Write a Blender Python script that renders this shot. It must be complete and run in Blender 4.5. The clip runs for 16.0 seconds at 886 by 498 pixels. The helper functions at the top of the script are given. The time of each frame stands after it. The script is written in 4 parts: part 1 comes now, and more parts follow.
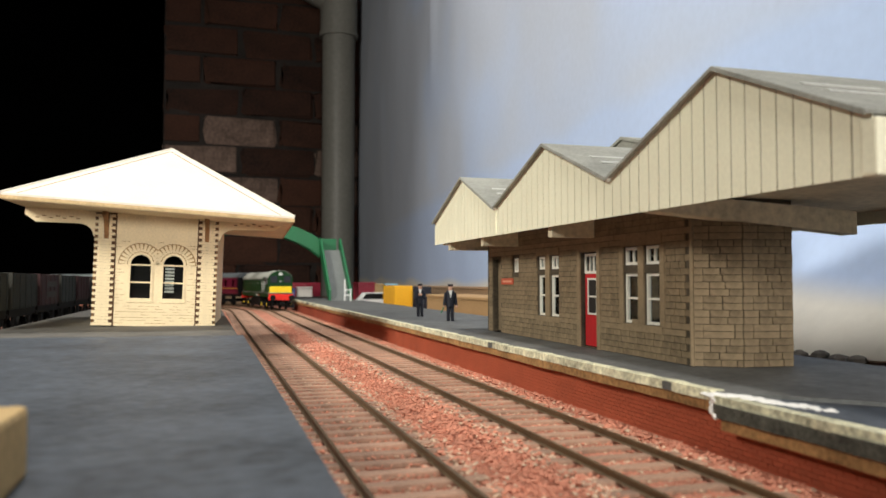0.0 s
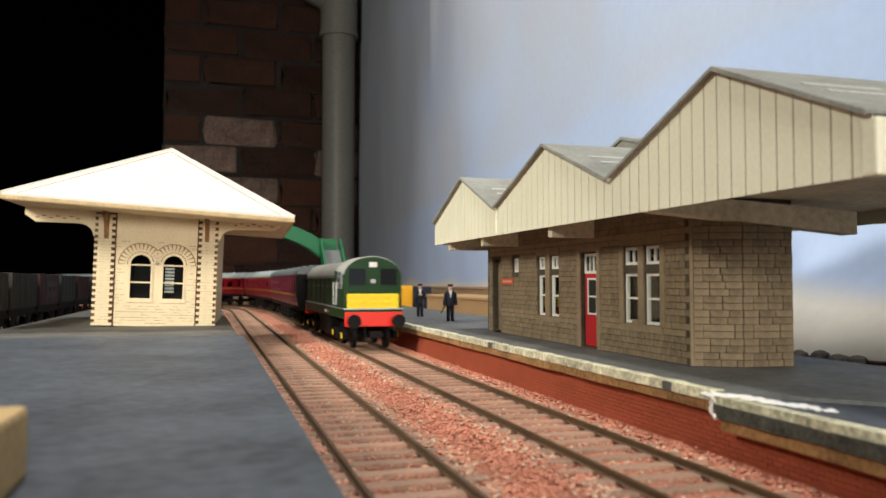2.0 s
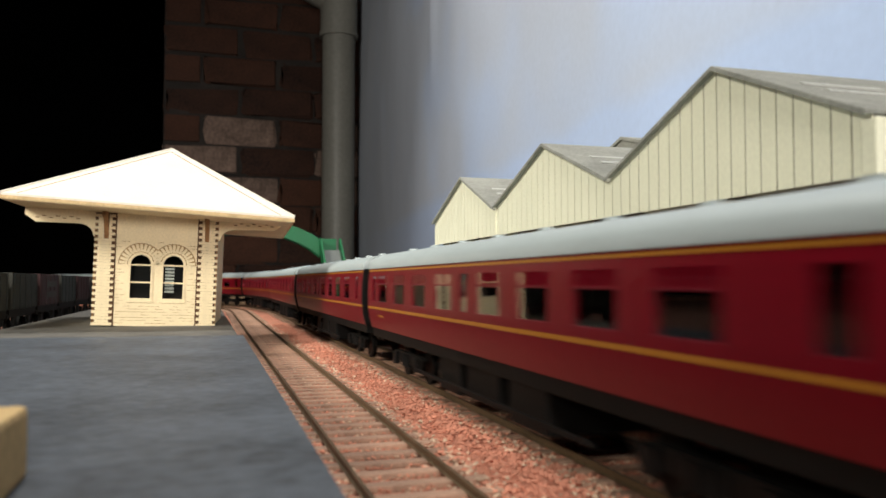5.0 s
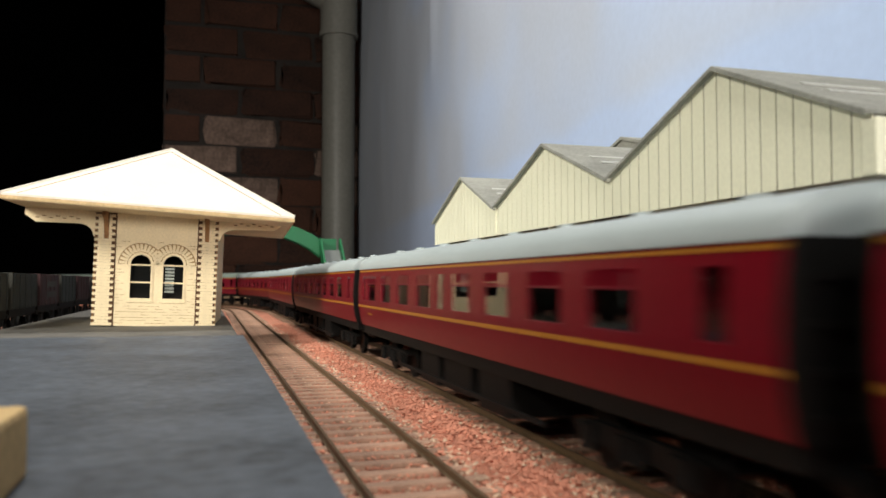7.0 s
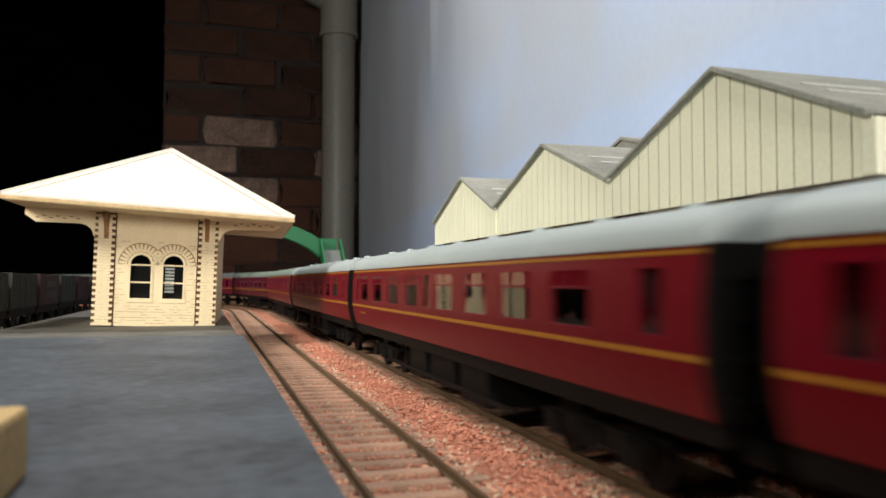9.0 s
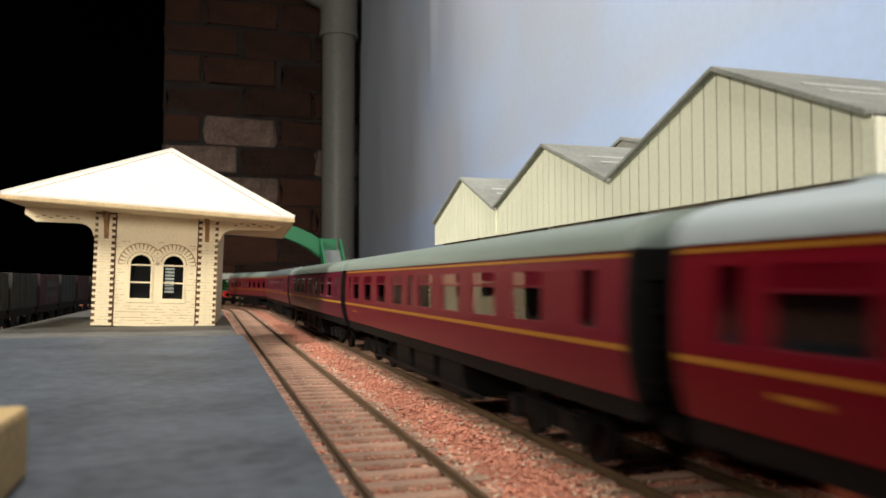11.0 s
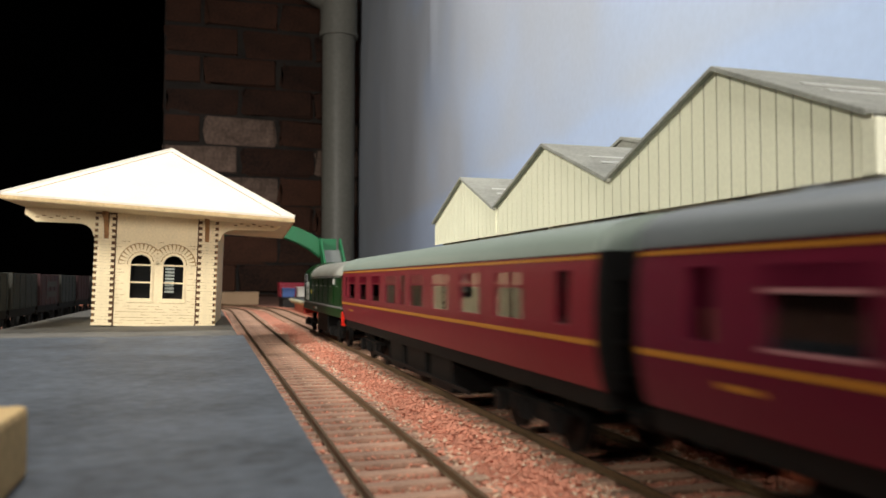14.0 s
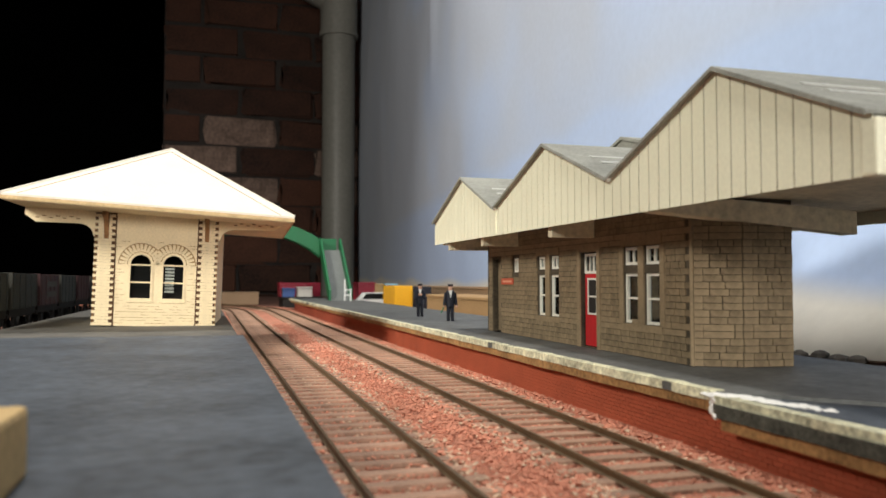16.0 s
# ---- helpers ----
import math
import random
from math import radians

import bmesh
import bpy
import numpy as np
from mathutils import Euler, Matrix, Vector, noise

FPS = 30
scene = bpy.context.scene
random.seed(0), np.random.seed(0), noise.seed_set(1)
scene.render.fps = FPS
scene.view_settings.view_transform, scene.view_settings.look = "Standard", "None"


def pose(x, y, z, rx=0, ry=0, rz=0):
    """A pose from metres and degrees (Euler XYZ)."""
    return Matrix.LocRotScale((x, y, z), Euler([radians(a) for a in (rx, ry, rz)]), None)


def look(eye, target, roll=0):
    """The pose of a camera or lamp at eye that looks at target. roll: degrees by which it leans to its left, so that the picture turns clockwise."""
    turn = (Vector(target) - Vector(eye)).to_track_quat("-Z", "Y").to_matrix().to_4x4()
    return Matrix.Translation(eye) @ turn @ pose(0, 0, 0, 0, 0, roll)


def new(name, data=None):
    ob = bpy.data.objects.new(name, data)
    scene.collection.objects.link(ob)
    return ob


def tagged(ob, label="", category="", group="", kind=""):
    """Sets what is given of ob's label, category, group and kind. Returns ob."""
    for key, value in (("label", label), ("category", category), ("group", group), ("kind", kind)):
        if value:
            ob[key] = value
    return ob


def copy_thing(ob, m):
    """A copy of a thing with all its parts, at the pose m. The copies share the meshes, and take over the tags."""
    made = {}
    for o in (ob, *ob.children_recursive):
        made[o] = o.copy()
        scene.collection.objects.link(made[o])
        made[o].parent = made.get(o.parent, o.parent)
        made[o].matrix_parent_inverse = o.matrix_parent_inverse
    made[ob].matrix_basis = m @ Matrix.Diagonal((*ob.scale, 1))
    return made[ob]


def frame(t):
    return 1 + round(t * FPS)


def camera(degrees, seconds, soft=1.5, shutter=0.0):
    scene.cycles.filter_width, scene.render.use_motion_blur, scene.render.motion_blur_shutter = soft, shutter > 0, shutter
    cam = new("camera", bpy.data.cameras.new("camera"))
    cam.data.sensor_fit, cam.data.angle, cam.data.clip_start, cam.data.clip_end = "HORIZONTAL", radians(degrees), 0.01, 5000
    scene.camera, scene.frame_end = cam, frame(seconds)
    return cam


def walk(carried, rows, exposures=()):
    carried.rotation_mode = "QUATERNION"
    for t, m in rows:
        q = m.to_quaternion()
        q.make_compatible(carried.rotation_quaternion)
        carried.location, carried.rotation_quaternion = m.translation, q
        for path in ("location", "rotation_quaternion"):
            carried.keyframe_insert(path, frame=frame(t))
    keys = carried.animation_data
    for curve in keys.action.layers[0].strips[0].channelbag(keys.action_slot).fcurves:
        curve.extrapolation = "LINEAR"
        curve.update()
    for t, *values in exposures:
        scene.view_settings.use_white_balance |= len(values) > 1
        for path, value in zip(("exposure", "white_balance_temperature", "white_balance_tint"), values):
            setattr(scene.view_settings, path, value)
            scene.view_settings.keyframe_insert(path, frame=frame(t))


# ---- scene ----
# A 1:76 model railway on a table: sizes are written in millimetres, MM turns them into metres.
MM = 0.001
EYE = (0, 0, 42)
cam = camera(58.0, 16.0, soft=1.6, shutter=0.6)
# a small sensor close to small things: sharp at the buildings, soft near and far
cam.data.dof.use_dof, cam.data.dof.focus_distance, cam.data.dof.aperture_fstop = True, 0.32, 34.0
walk(cam, [(0.0, look((0, 0, 0.042), (0.27996, 0.95915, 0.042 + 0.0402))), (16.0, look((0, 0, 0.042), (0.27996, 0.95915, 0.042 + 0.0402)))],
     [(0.0, -0.13), (16.0, -0.13)])

# ---- light ----
world = bpy.data.worlds.new("room_dark")
scene.world = world
world.use_nodes = True
world.node_tree.nodes["Background"].inputs[0].default_value = (0.6, 0.75, 1.0, 1)
world.node_tree.nodes["Background"].inputs[1].default_value = 0.0006


def lamp(name, kind, eye, target, watts, colour, size=0.1, cone=90, blend=0.4):
    data = bpy.data.lights.new(name, kind)
    data.energy, data.color = watts, colour
    if kind == "AREA":
        data.shape, data.size = "DISK", size
    if kind == "SPOT":
        data.shadow_soft_size, data.spot_size, data.spot_blend = size, radians(cone), blend
    ob = new(name, data)
    ob.matrix_world = look([v * MM for v in eye], [v * MM for v in target])
    return ob


lamp("bench_lamp", "SPOT", (-555, -1750, 1392), (-1227, -1358, 764), 62.0, (1.0, 0.96, 0.90), 0.13, 132.98, 0.012)
lamp("side_lamp", "SPOT", (-900, -100, 600), (340, 1180, 240), 70.0, (1.0, 0.965, 0.87), 0.12, 86, 0.8)
lamp("desk_lamp", "SPOT", (30, -1750, 400), (60, 500, 40), 90.0, (1.0, 0.95, 0.88), 0.22, 50, 0.9)
lamp("ceiling_lamp", "SPOT", (-60, 780, 1420), (70, 380, 0), 66.0, (1.0, 0.96, 0.90), 0.10, 104, 1.0)


# ---- materials ----
def mat(name, colour, rough=0.6, metal=0.0, vary=0.12, grain=0.002, stain=0.03, bump=0.2, spec=0.4, random_tint=0.0, coat=0.0):
    """A surface with fine grain and larger stains; grain and stain are their sizes in metres."""
    m = bpy.data.materials.new(name)
    m.use_nodes = True
    nt = m.node_tree
    n, l = nt.nodes, nt.links
    b = n["Principled BSDF"]
    b.inputs["Roughness"].default_value, b.inputs["Metallic"].default_value = rough, metal
    b.inputs["Specular IOR Level"].default_value = spec
    b.inputs["Coat Weight"].default_value = coat
    co = n.new("ShaderNodeTexCoord")
    fine, big = n.new("ShaderNodeTexNoise"), n.new("ShaderNodeTexNoise")
    fine.inputs["Scale"].default_value, fine.inputs["Detail"].default_value = 1 / grain, 4
    big.inputs["Scale"].default_value, big.inputs["Detail"].default_value = 1 / stain, 3
    for t in (fine, big):
        l.new(co.outputs["Object"], t.inputs["Vector"])
    add = n.new("ShaderNodeMath")
    add.operation = "ADD"
    l.new(fine.outputs["Fac"], add.inputs[0])
    l.new(big.outputs["Fac"], add.inputs[1])
    src = add.outputs[0]
    if random_tint:
        info = n.new("ShaderNodeObjectInfo")
        k = n.new("ShaderNodeMath")
        k.operation = "MULTIPLY_ADD"
        k.inputs[1].default_value = random_tint
        l.new(info.outputs["Random"], k.inputs[0])
        l.new(src, k.inputs[2])
        src = k.outputs[0]
    ramp = n.new("ShaderNodeMapRange")
    ramp.inputs["From Min"].default_value, ramp.inputs["From Max"].default_value = 0.6, 1.4 + random_tint
    ramp.inputs["To Min"].default_value, ramp.inputs["To Max"].default_value = 1 - vary * 1.6, 1 + vary * 1.6
    l.new(src, ramp.inputs["Value"])
    mul = n.new("ShaderNodeMix")
    mul.data_type, mul.blend_type = "RGBA", "MULTIPLY"
    mul.inputs["Factor"].default_value = 1
    mul.inputs["A"].default_value = (*colour, 1)
    l.new(ramp.outputs[0], mul.inputs["B"])
    l.new(mul.outputs["Result"], b.inputs["Base Color"])
    if bump:
        bp = n.new("ShaderNodeBump")
        bp.inputs["Strength"].default_value, bp.inputs["Distance"].default_value = bump, grain * 0.4
        l.new(fine.outputs["Fac"], bp.inputs["Height"])
        l.new(bp.outputs["Normal"], b.inputs["Normal"])
    return m


def glow(name, colour, power):
    m = bpy.data.materials.new(name)
    m.use_nodes = True
    b = m.node_tree.nodes["Principled BSDF"]
    b.inputs["Base Color"].default_value = (*colour, 1)
    b.inputs["Emission Color"].default_value, b.inputs["Emission Strength"].default_value = (*colour, 1), power
    return m


def glass(name, tint=(0.9, 0.95, 0.95)):
    m = bpy.data.materials.new(name)
    m.use_nodes = True
    n, l = m.node_tree.nodes, m.node_tree.links
    for q in list(n):
        n.remove(q)
    out, mix, tr, gl, fr = (n.new("ShaderNode" + k) for k in ("OutputMaterial", "MixShader", "BsdfTransparent", "BsdfGlossy", "Fresnel"))
    tr.inputs[0].default_value = (*tint, 1)
    gl.inputs["Roughness"].default_value = 0.03
    fr.inputs[0].default_value = 1.5
    l.new(fr.outputs[0], mix.inputs[0]), l.new(tr.outputs[0], mix.inputs[1]), l.new(gl.outputs[0], mix.inputs[2]), l.new(mix.outputs[0], out.inputs[0])
    return m


SLATE = mat("grey_platform_paint", (0.064, 0.076, 0.092), 0.55, vary=0.4, grain=0.003, stain=0.028, bump=0.2)
SLATE_WORN = mat("worn_platform_paint", (0.105, 0.108, 0.104), 0.65, vary=0.35, grain=0.002, stain=0.02, bump=0.2)
SLATE_DUST = mat("dusty_platform_paint", (0.105, 0.10, 0.088), 0.7, vary=0.3, grain=0.0012, stain=0.02, bump=0.2)
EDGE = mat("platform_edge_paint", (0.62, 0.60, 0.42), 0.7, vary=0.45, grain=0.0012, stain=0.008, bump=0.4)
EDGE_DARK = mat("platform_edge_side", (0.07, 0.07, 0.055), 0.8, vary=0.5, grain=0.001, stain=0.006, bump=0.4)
PLY = mat("raw_plywood", (0.36, 0.20, 0.08), 0.8, vary=0.4, grain=0.0012, stain=0.012, bump=0.4)
PLY_PALE = mat("pale_wood", (0.55, 0.38, 0.17), 0.75, vary=0.2, grain=0.0015, stain=0.02)
BRICK_RED = mat("red_brick_card", (0.42, 0.095, 0.045), 0.75, vary=0.2, grain=0.0008, stain=0.015, random_tint=0.3)
BRICK_JOINT = mat("red_brick_joint", (0.33, 0.073, 0.038), 0.85, vary=0.2)
BALLAST = mat("red_ballast", (0.49, 0.20, 0.128), 0.9, vary=0.35, grain=0.0012, stain=0.02, bump=0.6)
STONE_BITS = mat("ballast_stone", (0.51, 0.215, 0.138), 0.9, vary=0.28, grain=0.0018, stain=0.012, bump=0.3)
STONE_PALE = mat("pale_ballast_stone", (0.56, 0.41, 0.29), 0.9, vary=0.35, grain=0.0018, stain=0.012, bump=0.3)
SLEEPER = mat("sleeper_plastic", (0.36, 0.22, 0.15), 0.75, vary=0.35, grain=0.0012, stain=0.01, random_tint=0.4)
RAIL = mat("rail_steel", (0.13, 0.085, 0.045), 0.45, metal=0.3, vary=0.25, grain=0.001, stain=0.02)
BOARD = mat("baseboard", (0.16, 0.07, 0.045), 0.9, vary=0.3, grain=0.003, stain=0.05)
CREAM_WOOD = mat("laser_cut_card", (0.80, 0.66, 0.42), 0.75, vary=0.10, grain=0.001, stain=0.02, bump=0.1)
CREAM_ROOF = mat("pale_card_roof", (0.72, 0.66, 0.56), 0.7, vary=0.06, grain=0.0008, stain=0.02, bump=0.15)
BURNT = mat("burnt_card_edge", (0.26, 0.13, 0.05), 0.8, vary=0.4, grain=0.0007, stain=0.004)
SCORCHED = mat("scorched_cream_edge", (0.58, 0.42, 0.22), 0.8, vary=0.2, grain=0.001, stain=0.006)
ENGRAVED = mat("laser_engraved_line", (0.33, 0.20, 0.085), 0.8, vary=0.3, grain=0.0007, stain=0.004)
BURNT_DARK = mat("charred_card", (0.10, 0.05, 0.022), 0.85, vary=0.4, grain=0.0007, stain=0.004)
STONE = mat("sandstone_block", (0.205, 0.152, 0.09), 0.85, vary=0.3, grain=0.001, stain=0.006, random_tint=0.35)
STONE_TRIM = mat("sandstone_dressed", (0.24, 0.178, 0.106), 0.85, vary=0.15, grain=0.001, stain=0.008)
MORTAR = mat("sooty_mortar", (0.07, 0.055, 0.036), 0.9, vary=0.3, grain=0.001, stain=0.01)
VALANCE = mat("cream_valance", (0.86, 0.84, 0.64), 0.6, vary=0.06, grain=0.001, stain=0.03, bump=0.06, random_tint=0.1)
VALANCE_GAP = mat("valance_groove", (0.20, 0.175, 0.11), 0.8)
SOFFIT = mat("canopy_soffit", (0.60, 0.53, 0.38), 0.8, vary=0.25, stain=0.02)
ROOF_GREY = mat("grey_slate_card", (0.27, 0.27, 0.235), 0.8, vary=0.2, grain=0.001, stain=0.01, bump=0.4)
SKYLIGHT = mat("dull_skylight", (0.46, 0.46, 0.42), 0.5, vary=0.15)
WHITE_CARD = mat("white_card", (0.72, 0.70, 0.62), 0.7, vary=0.08)
RED_DOOR = mat("red_door_paint", (0.48, 0.015, 0.02), 0.5, vary=0.08)
RED_SIGN = mat("red_sign_paint", (0.45, 0.08, 0.04), 0.5, vary=0.08)
LOCO_GREEN = mat("loco_green", (0.004, 0.036, 0.006), 0.38, vary=0.08, spec=0.2)
LOCO_ROOF = mat("loco_roof_grey", (0.40, 0.40, 0.35), 0.5, vary=0.12)
YELLOW = mat("warning_yellow", (0.86, 0.62, 0.01), 0.45, vary=0.06)
RED = mat("buffer_red", (0.75, 0.025, 0.012), 0.4, vary=0.06)
BLACK = mat("black_plastic", (0.007, 0.0065, 0.006), 0.65, vary=0.3, spec=0.15)
GREY_METAL = mat("grey_metal", (0.35, 0.36, 0.36), 0.4, metal=0.7)
WHITE = mat("white_paint", (0.75, 0.75, 0.72), 0.5, vary=0.05)
CRIMSON = mat("crimson_coach_paint", (0.17, 0.004, 0.012), 0.34, vary=0.05, spec=0.16)
MAROON = mat("maroon_coach_paint", (0.17, 0.011, 0.022), 0.34, vary=0.05, spec=0.16)
PLUM = mat("plum_coach_paint", (0.115, 0.010, 0.026), 0.34, vary=0.05, spec=0.16)
GOLD = mat("gold_lining", (0.43, 0.18, 0.018), 0.45, vary=0.06)
GOLD_YELLOW = mat("yellow_lining", (0.52, 0.28, 0.02), 0.45, vary=0.06)
COACH_ROOF = mat("pale_grey_coach_roof", (0.44, 0.50, 0.50), 0.42, vary=0.06)
COACH_ROOF_GREEN = mat("green_grey_coach_roof", (0.25, 0.30, 0.26), 0.42, vary=0.06)
COACH_ROOF_DARK = mat("dark_grey_coach_roof", (0.13, 0.145, 0.15), 0.45, vary=0.06)
PINK_FRAME = mat("window_frame_pale", (0.45, 0.22, 0.22), 0.4, vary=0.06)
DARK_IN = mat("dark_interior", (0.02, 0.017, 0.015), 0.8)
TABLE_IN = mat("coach_interior_tan", (0.35, 0.17, 0.09), 0.7)
GLASS = glass("window_glass")
CAB_GLASS = mat("dark_cab_glass", (0.012, 0.014, 0.016), 0.08, vary=0.05, bump=0)
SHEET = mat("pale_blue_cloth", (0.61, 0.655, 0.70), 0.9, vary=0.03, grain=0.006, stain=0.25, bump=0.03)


def paint_cloth_light(m):
    """Light on the cloth put into its colour: sky blue over grey, most of it low down and near, with uneven drifts
    higher up and a bare hem.
    """
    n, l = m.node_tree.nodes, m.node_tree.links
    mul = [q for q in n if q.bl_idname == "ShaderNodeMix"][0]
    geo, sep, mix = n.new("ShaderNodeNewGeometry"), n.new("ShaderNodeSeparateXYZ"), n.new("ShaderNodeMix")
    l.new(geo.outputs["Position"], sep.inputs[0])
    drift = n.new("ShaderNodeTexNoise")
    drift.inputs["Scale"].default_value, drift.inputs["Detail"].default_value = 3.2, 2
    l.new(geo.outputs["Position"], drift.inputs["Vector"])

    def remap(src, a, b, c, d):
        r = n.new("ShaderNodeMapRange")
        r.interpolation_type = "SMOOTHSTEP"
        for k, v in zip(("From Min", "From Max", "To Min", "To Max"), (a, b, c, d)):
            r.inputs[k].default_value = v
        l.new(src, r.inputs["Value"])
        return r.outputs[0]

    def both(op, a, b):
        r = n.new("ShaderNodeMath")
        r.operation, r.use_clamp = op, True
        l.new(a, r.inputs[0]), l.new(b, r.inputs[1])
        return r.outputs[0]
    # soft-edged lit band along the lower cloth, painted in as bluer colour
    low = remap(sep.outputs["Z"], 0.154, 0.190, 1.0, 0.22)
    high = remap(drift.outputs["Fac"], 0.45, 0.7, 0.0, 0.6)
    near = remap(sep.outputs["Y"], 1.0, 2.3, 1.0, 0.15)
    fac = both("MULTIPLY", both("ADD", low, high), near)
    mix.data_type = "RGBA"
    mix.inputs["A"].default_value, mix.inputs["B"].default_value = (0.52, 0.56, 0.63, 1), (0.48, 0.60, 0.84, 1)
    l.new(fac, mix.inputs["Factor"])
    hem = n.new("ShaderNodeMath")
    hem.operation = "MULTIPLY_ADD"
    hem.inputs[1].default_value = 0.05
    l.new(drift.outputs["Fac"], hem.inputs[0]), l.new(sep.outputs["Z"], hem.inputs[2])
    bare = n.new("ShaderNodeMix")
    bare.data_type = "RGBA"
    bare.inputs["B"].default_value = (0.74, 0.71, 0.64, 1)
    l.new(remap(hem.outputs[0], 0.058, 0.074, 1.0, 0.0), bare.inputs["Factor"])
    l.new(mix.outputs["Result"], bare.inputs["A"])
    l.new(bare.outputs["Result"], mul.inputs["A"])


paint_cloth_light(SHEET)
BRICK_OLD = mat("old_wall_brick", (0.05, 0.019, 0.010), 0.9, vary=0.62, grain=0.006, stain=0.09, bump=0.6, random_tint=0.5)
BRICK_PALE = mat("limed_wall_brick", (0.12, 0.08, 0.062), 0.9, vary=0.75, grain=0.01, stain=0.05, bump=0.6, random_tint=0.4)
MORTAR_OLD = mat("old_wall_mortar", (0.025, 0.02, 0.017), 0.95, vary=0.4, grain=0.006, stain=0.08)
PIPE_GREY = mat("grey_soil_pipe", (0.21, 0.205, 0.18), 0.45, vary=0.12, grain=0.01, stain=0.15)
# room shell in near-black: the unlit room's darkness is put into the colour
WALL_PAINTED_DARK = mat("painted_dark_room_wall", (0.003, 0.003, 0.003), 0.95, vary=0.3, grain=0.01, stain=0.3, spec=0.0)
BRIDGE_GREEN = mat("footbridge_green", (0.008, 0.13, 0.045), 0.5, vary=0.08)
STEP_GREY = mat("footbridge_step_grey", (0.20, 0.215, 0.21), 0.6, vary=0.1)
# near-black wagon colours: the shade the wagons stand in is put into them
WAGON_GREY_SHADED = mat("wagon_grey_shaded", (0.0109, 0.0139, 0.0113), 0.7, vary=0.15)
WAGON_RED_SHADED = mat("wagon_red_shaded", (0.0238, 0.0024, 0.0030), 0.65, vary=0.15)
WAGON_PALE_SHADED = mat("wagon_end_beige_shaded", (0.0297, 0.0287, 0.0218), 0.7, vary=0.15)
CARDBOARD = mat("brown_cardboard", (0.42, 0.26, 0.12), 0.8, vary=0.12, stain=0.06)
PLANK = mat("brown_planking", (0.26, 0.17, 0.10), 0.8, vary=0.15, stain=0.05)
ORANGE = mat("orange_yellow_paint", (0.85, 0.42, 0.01), 0.45, vary=0.06)
NAVY = mat("navy_uniform", (0.012, 0.014, 0.024), 0.5, vary=0.2)
SKIN = mat("painted_face", (0.55, 0.32, 0.22), 0.6, vary=0.1)
BLUE = mat("blue_paint", (0.05, 0.12, 0.35), 0.45)
SKYBLUE = mat("pale_blue_paint", (0.30, 0.55, 0.68), 0.5)
DEEP_RED = mat("deep_red_paint", (0.30, 0.01, 0.03), 0.45)
CHALK = mat("spilt_white_filler", (0.85, 0.84, 0.80), 0.8, vary=0.1, grain=0.001, bump=0.5)
RUBBLE = mat("dark_rubble", (0.05, 0.042, 0.034), 0.9, vary=0.5, grain=0.004, stain=0.02, bump=0.8)


# ---- builders (millimetres) ----
def box(bm, x0, x1, y0, y1, z0, z1, bevel=0.0):
    v = [bm.verts.new((x, y, z)) for x in (x0, x1) for y in (y0, y1) for z in (z0, z1)]
    f = [bm.faces.new([v[i] for i in q]) for q in ((0, 1, 3, 2), (4, 6, 7, 5), (0, 4, 5, 1), (2, 3, 7, 6), (0, 2, 6, 4), (1, 5, 7, 3))]
    if bevel:
        bmesh.ops.bevel(bm, geom=list({e for q in f for e in q.edges}), offset=bevel, segments=2, affect="EDGES", profile=0.6)
    return bm


def prism(bm, profile, axis, a, b):
    """A closed outline pushed along an axis from a to b. Outline pairs are the two other axes in order."""
    def at(p, k):
        return {"x": (k, p[0], p[1]), "y": (p[0], k, p[1]), "z": (p[0], p[1], k)}[axis]
    lo, hi = [bm.verts.new(at(p, a)) for p in profile], [bm.verts.new(at(p, b)) for p in profile]
    n = len(profile)
    faces = [bm.faces.new(lo), bm.faces.new(hi[::-1])]
    faces += [bm.faces.new((lo[i], hi[i], hi[(i + 1) % n], lo[(i + 1) % n])) for i in range(n)]
    bmesh.ops.recalc_face_normals(bm, faces=faces)
    return bm


def rod(bm, p, q, r, seg=12, r2=None):
    p, q = Vector(p), Vector(q)
    m = Matrix.Translation((p + q) / 2) @ (q - p).to_track_quat("Z", "Y").to_matrix().to_4x4()
    bmesh.ops.create_cone(bm, cap_ends=True, segments=seg, radius1=r, radius2=r if r2 is None else r2, depth=(q - p).length, matrix=m)
    return bm


def ball(bm, c, r, sx=1, sy=1, sz=1, seg=12):
    bmesh.ops.create_uvsphere(bm, u_segments=seg, v_segments=max(6, seg // 2 + 2), radius=r, matrix=Matrix.Translation(c) @ Matrix.Diagonal((sx, sy, sz, 1)))
    return bm


def B():
    return bmesh.new()


def mesh_of(name, bm, material, smooth=False):
    bmesh.ops.scale(bm, vec=(MM, MM, MM), verts=bm.verts)
    me = bpy.data.meshes.new(name)
    bm.to_mesh(me)
    bm.free()
    me.materials.append(material)
    if smooth:
        me.shade_smooth()
        me.set_sharp_from_angle(angle=radians(38))
    return me


def part(name, bm, material, parent=None, label="", smooth=False):
    ob = new(name, mesh_of(name, bm, material, smooth))
    ob.parent = parent
    return tagged(ob, label)


def piece(name, me, parent, x=0, y=0, z=0, rz=0):
    """One more object on a shared mesh."""
    ob = new(name, me)
    ob.parent = parent
    ob.location = (x * MM, y * MM, z * MM)
    if rz:
        ob.rotation_euler = (0, 0, rz)
    return ob


def thing(name, label, category, x=0, y=0, z=0, rz=0, group="", kind=""):
    ob = new(name)
    ob.empty_display_size = 0.01
    ob.matrix_basis = pose(x * MM, y * MM, z * MM, 0, 0, rz)
    return tagged(ob, label, category, group, kind)


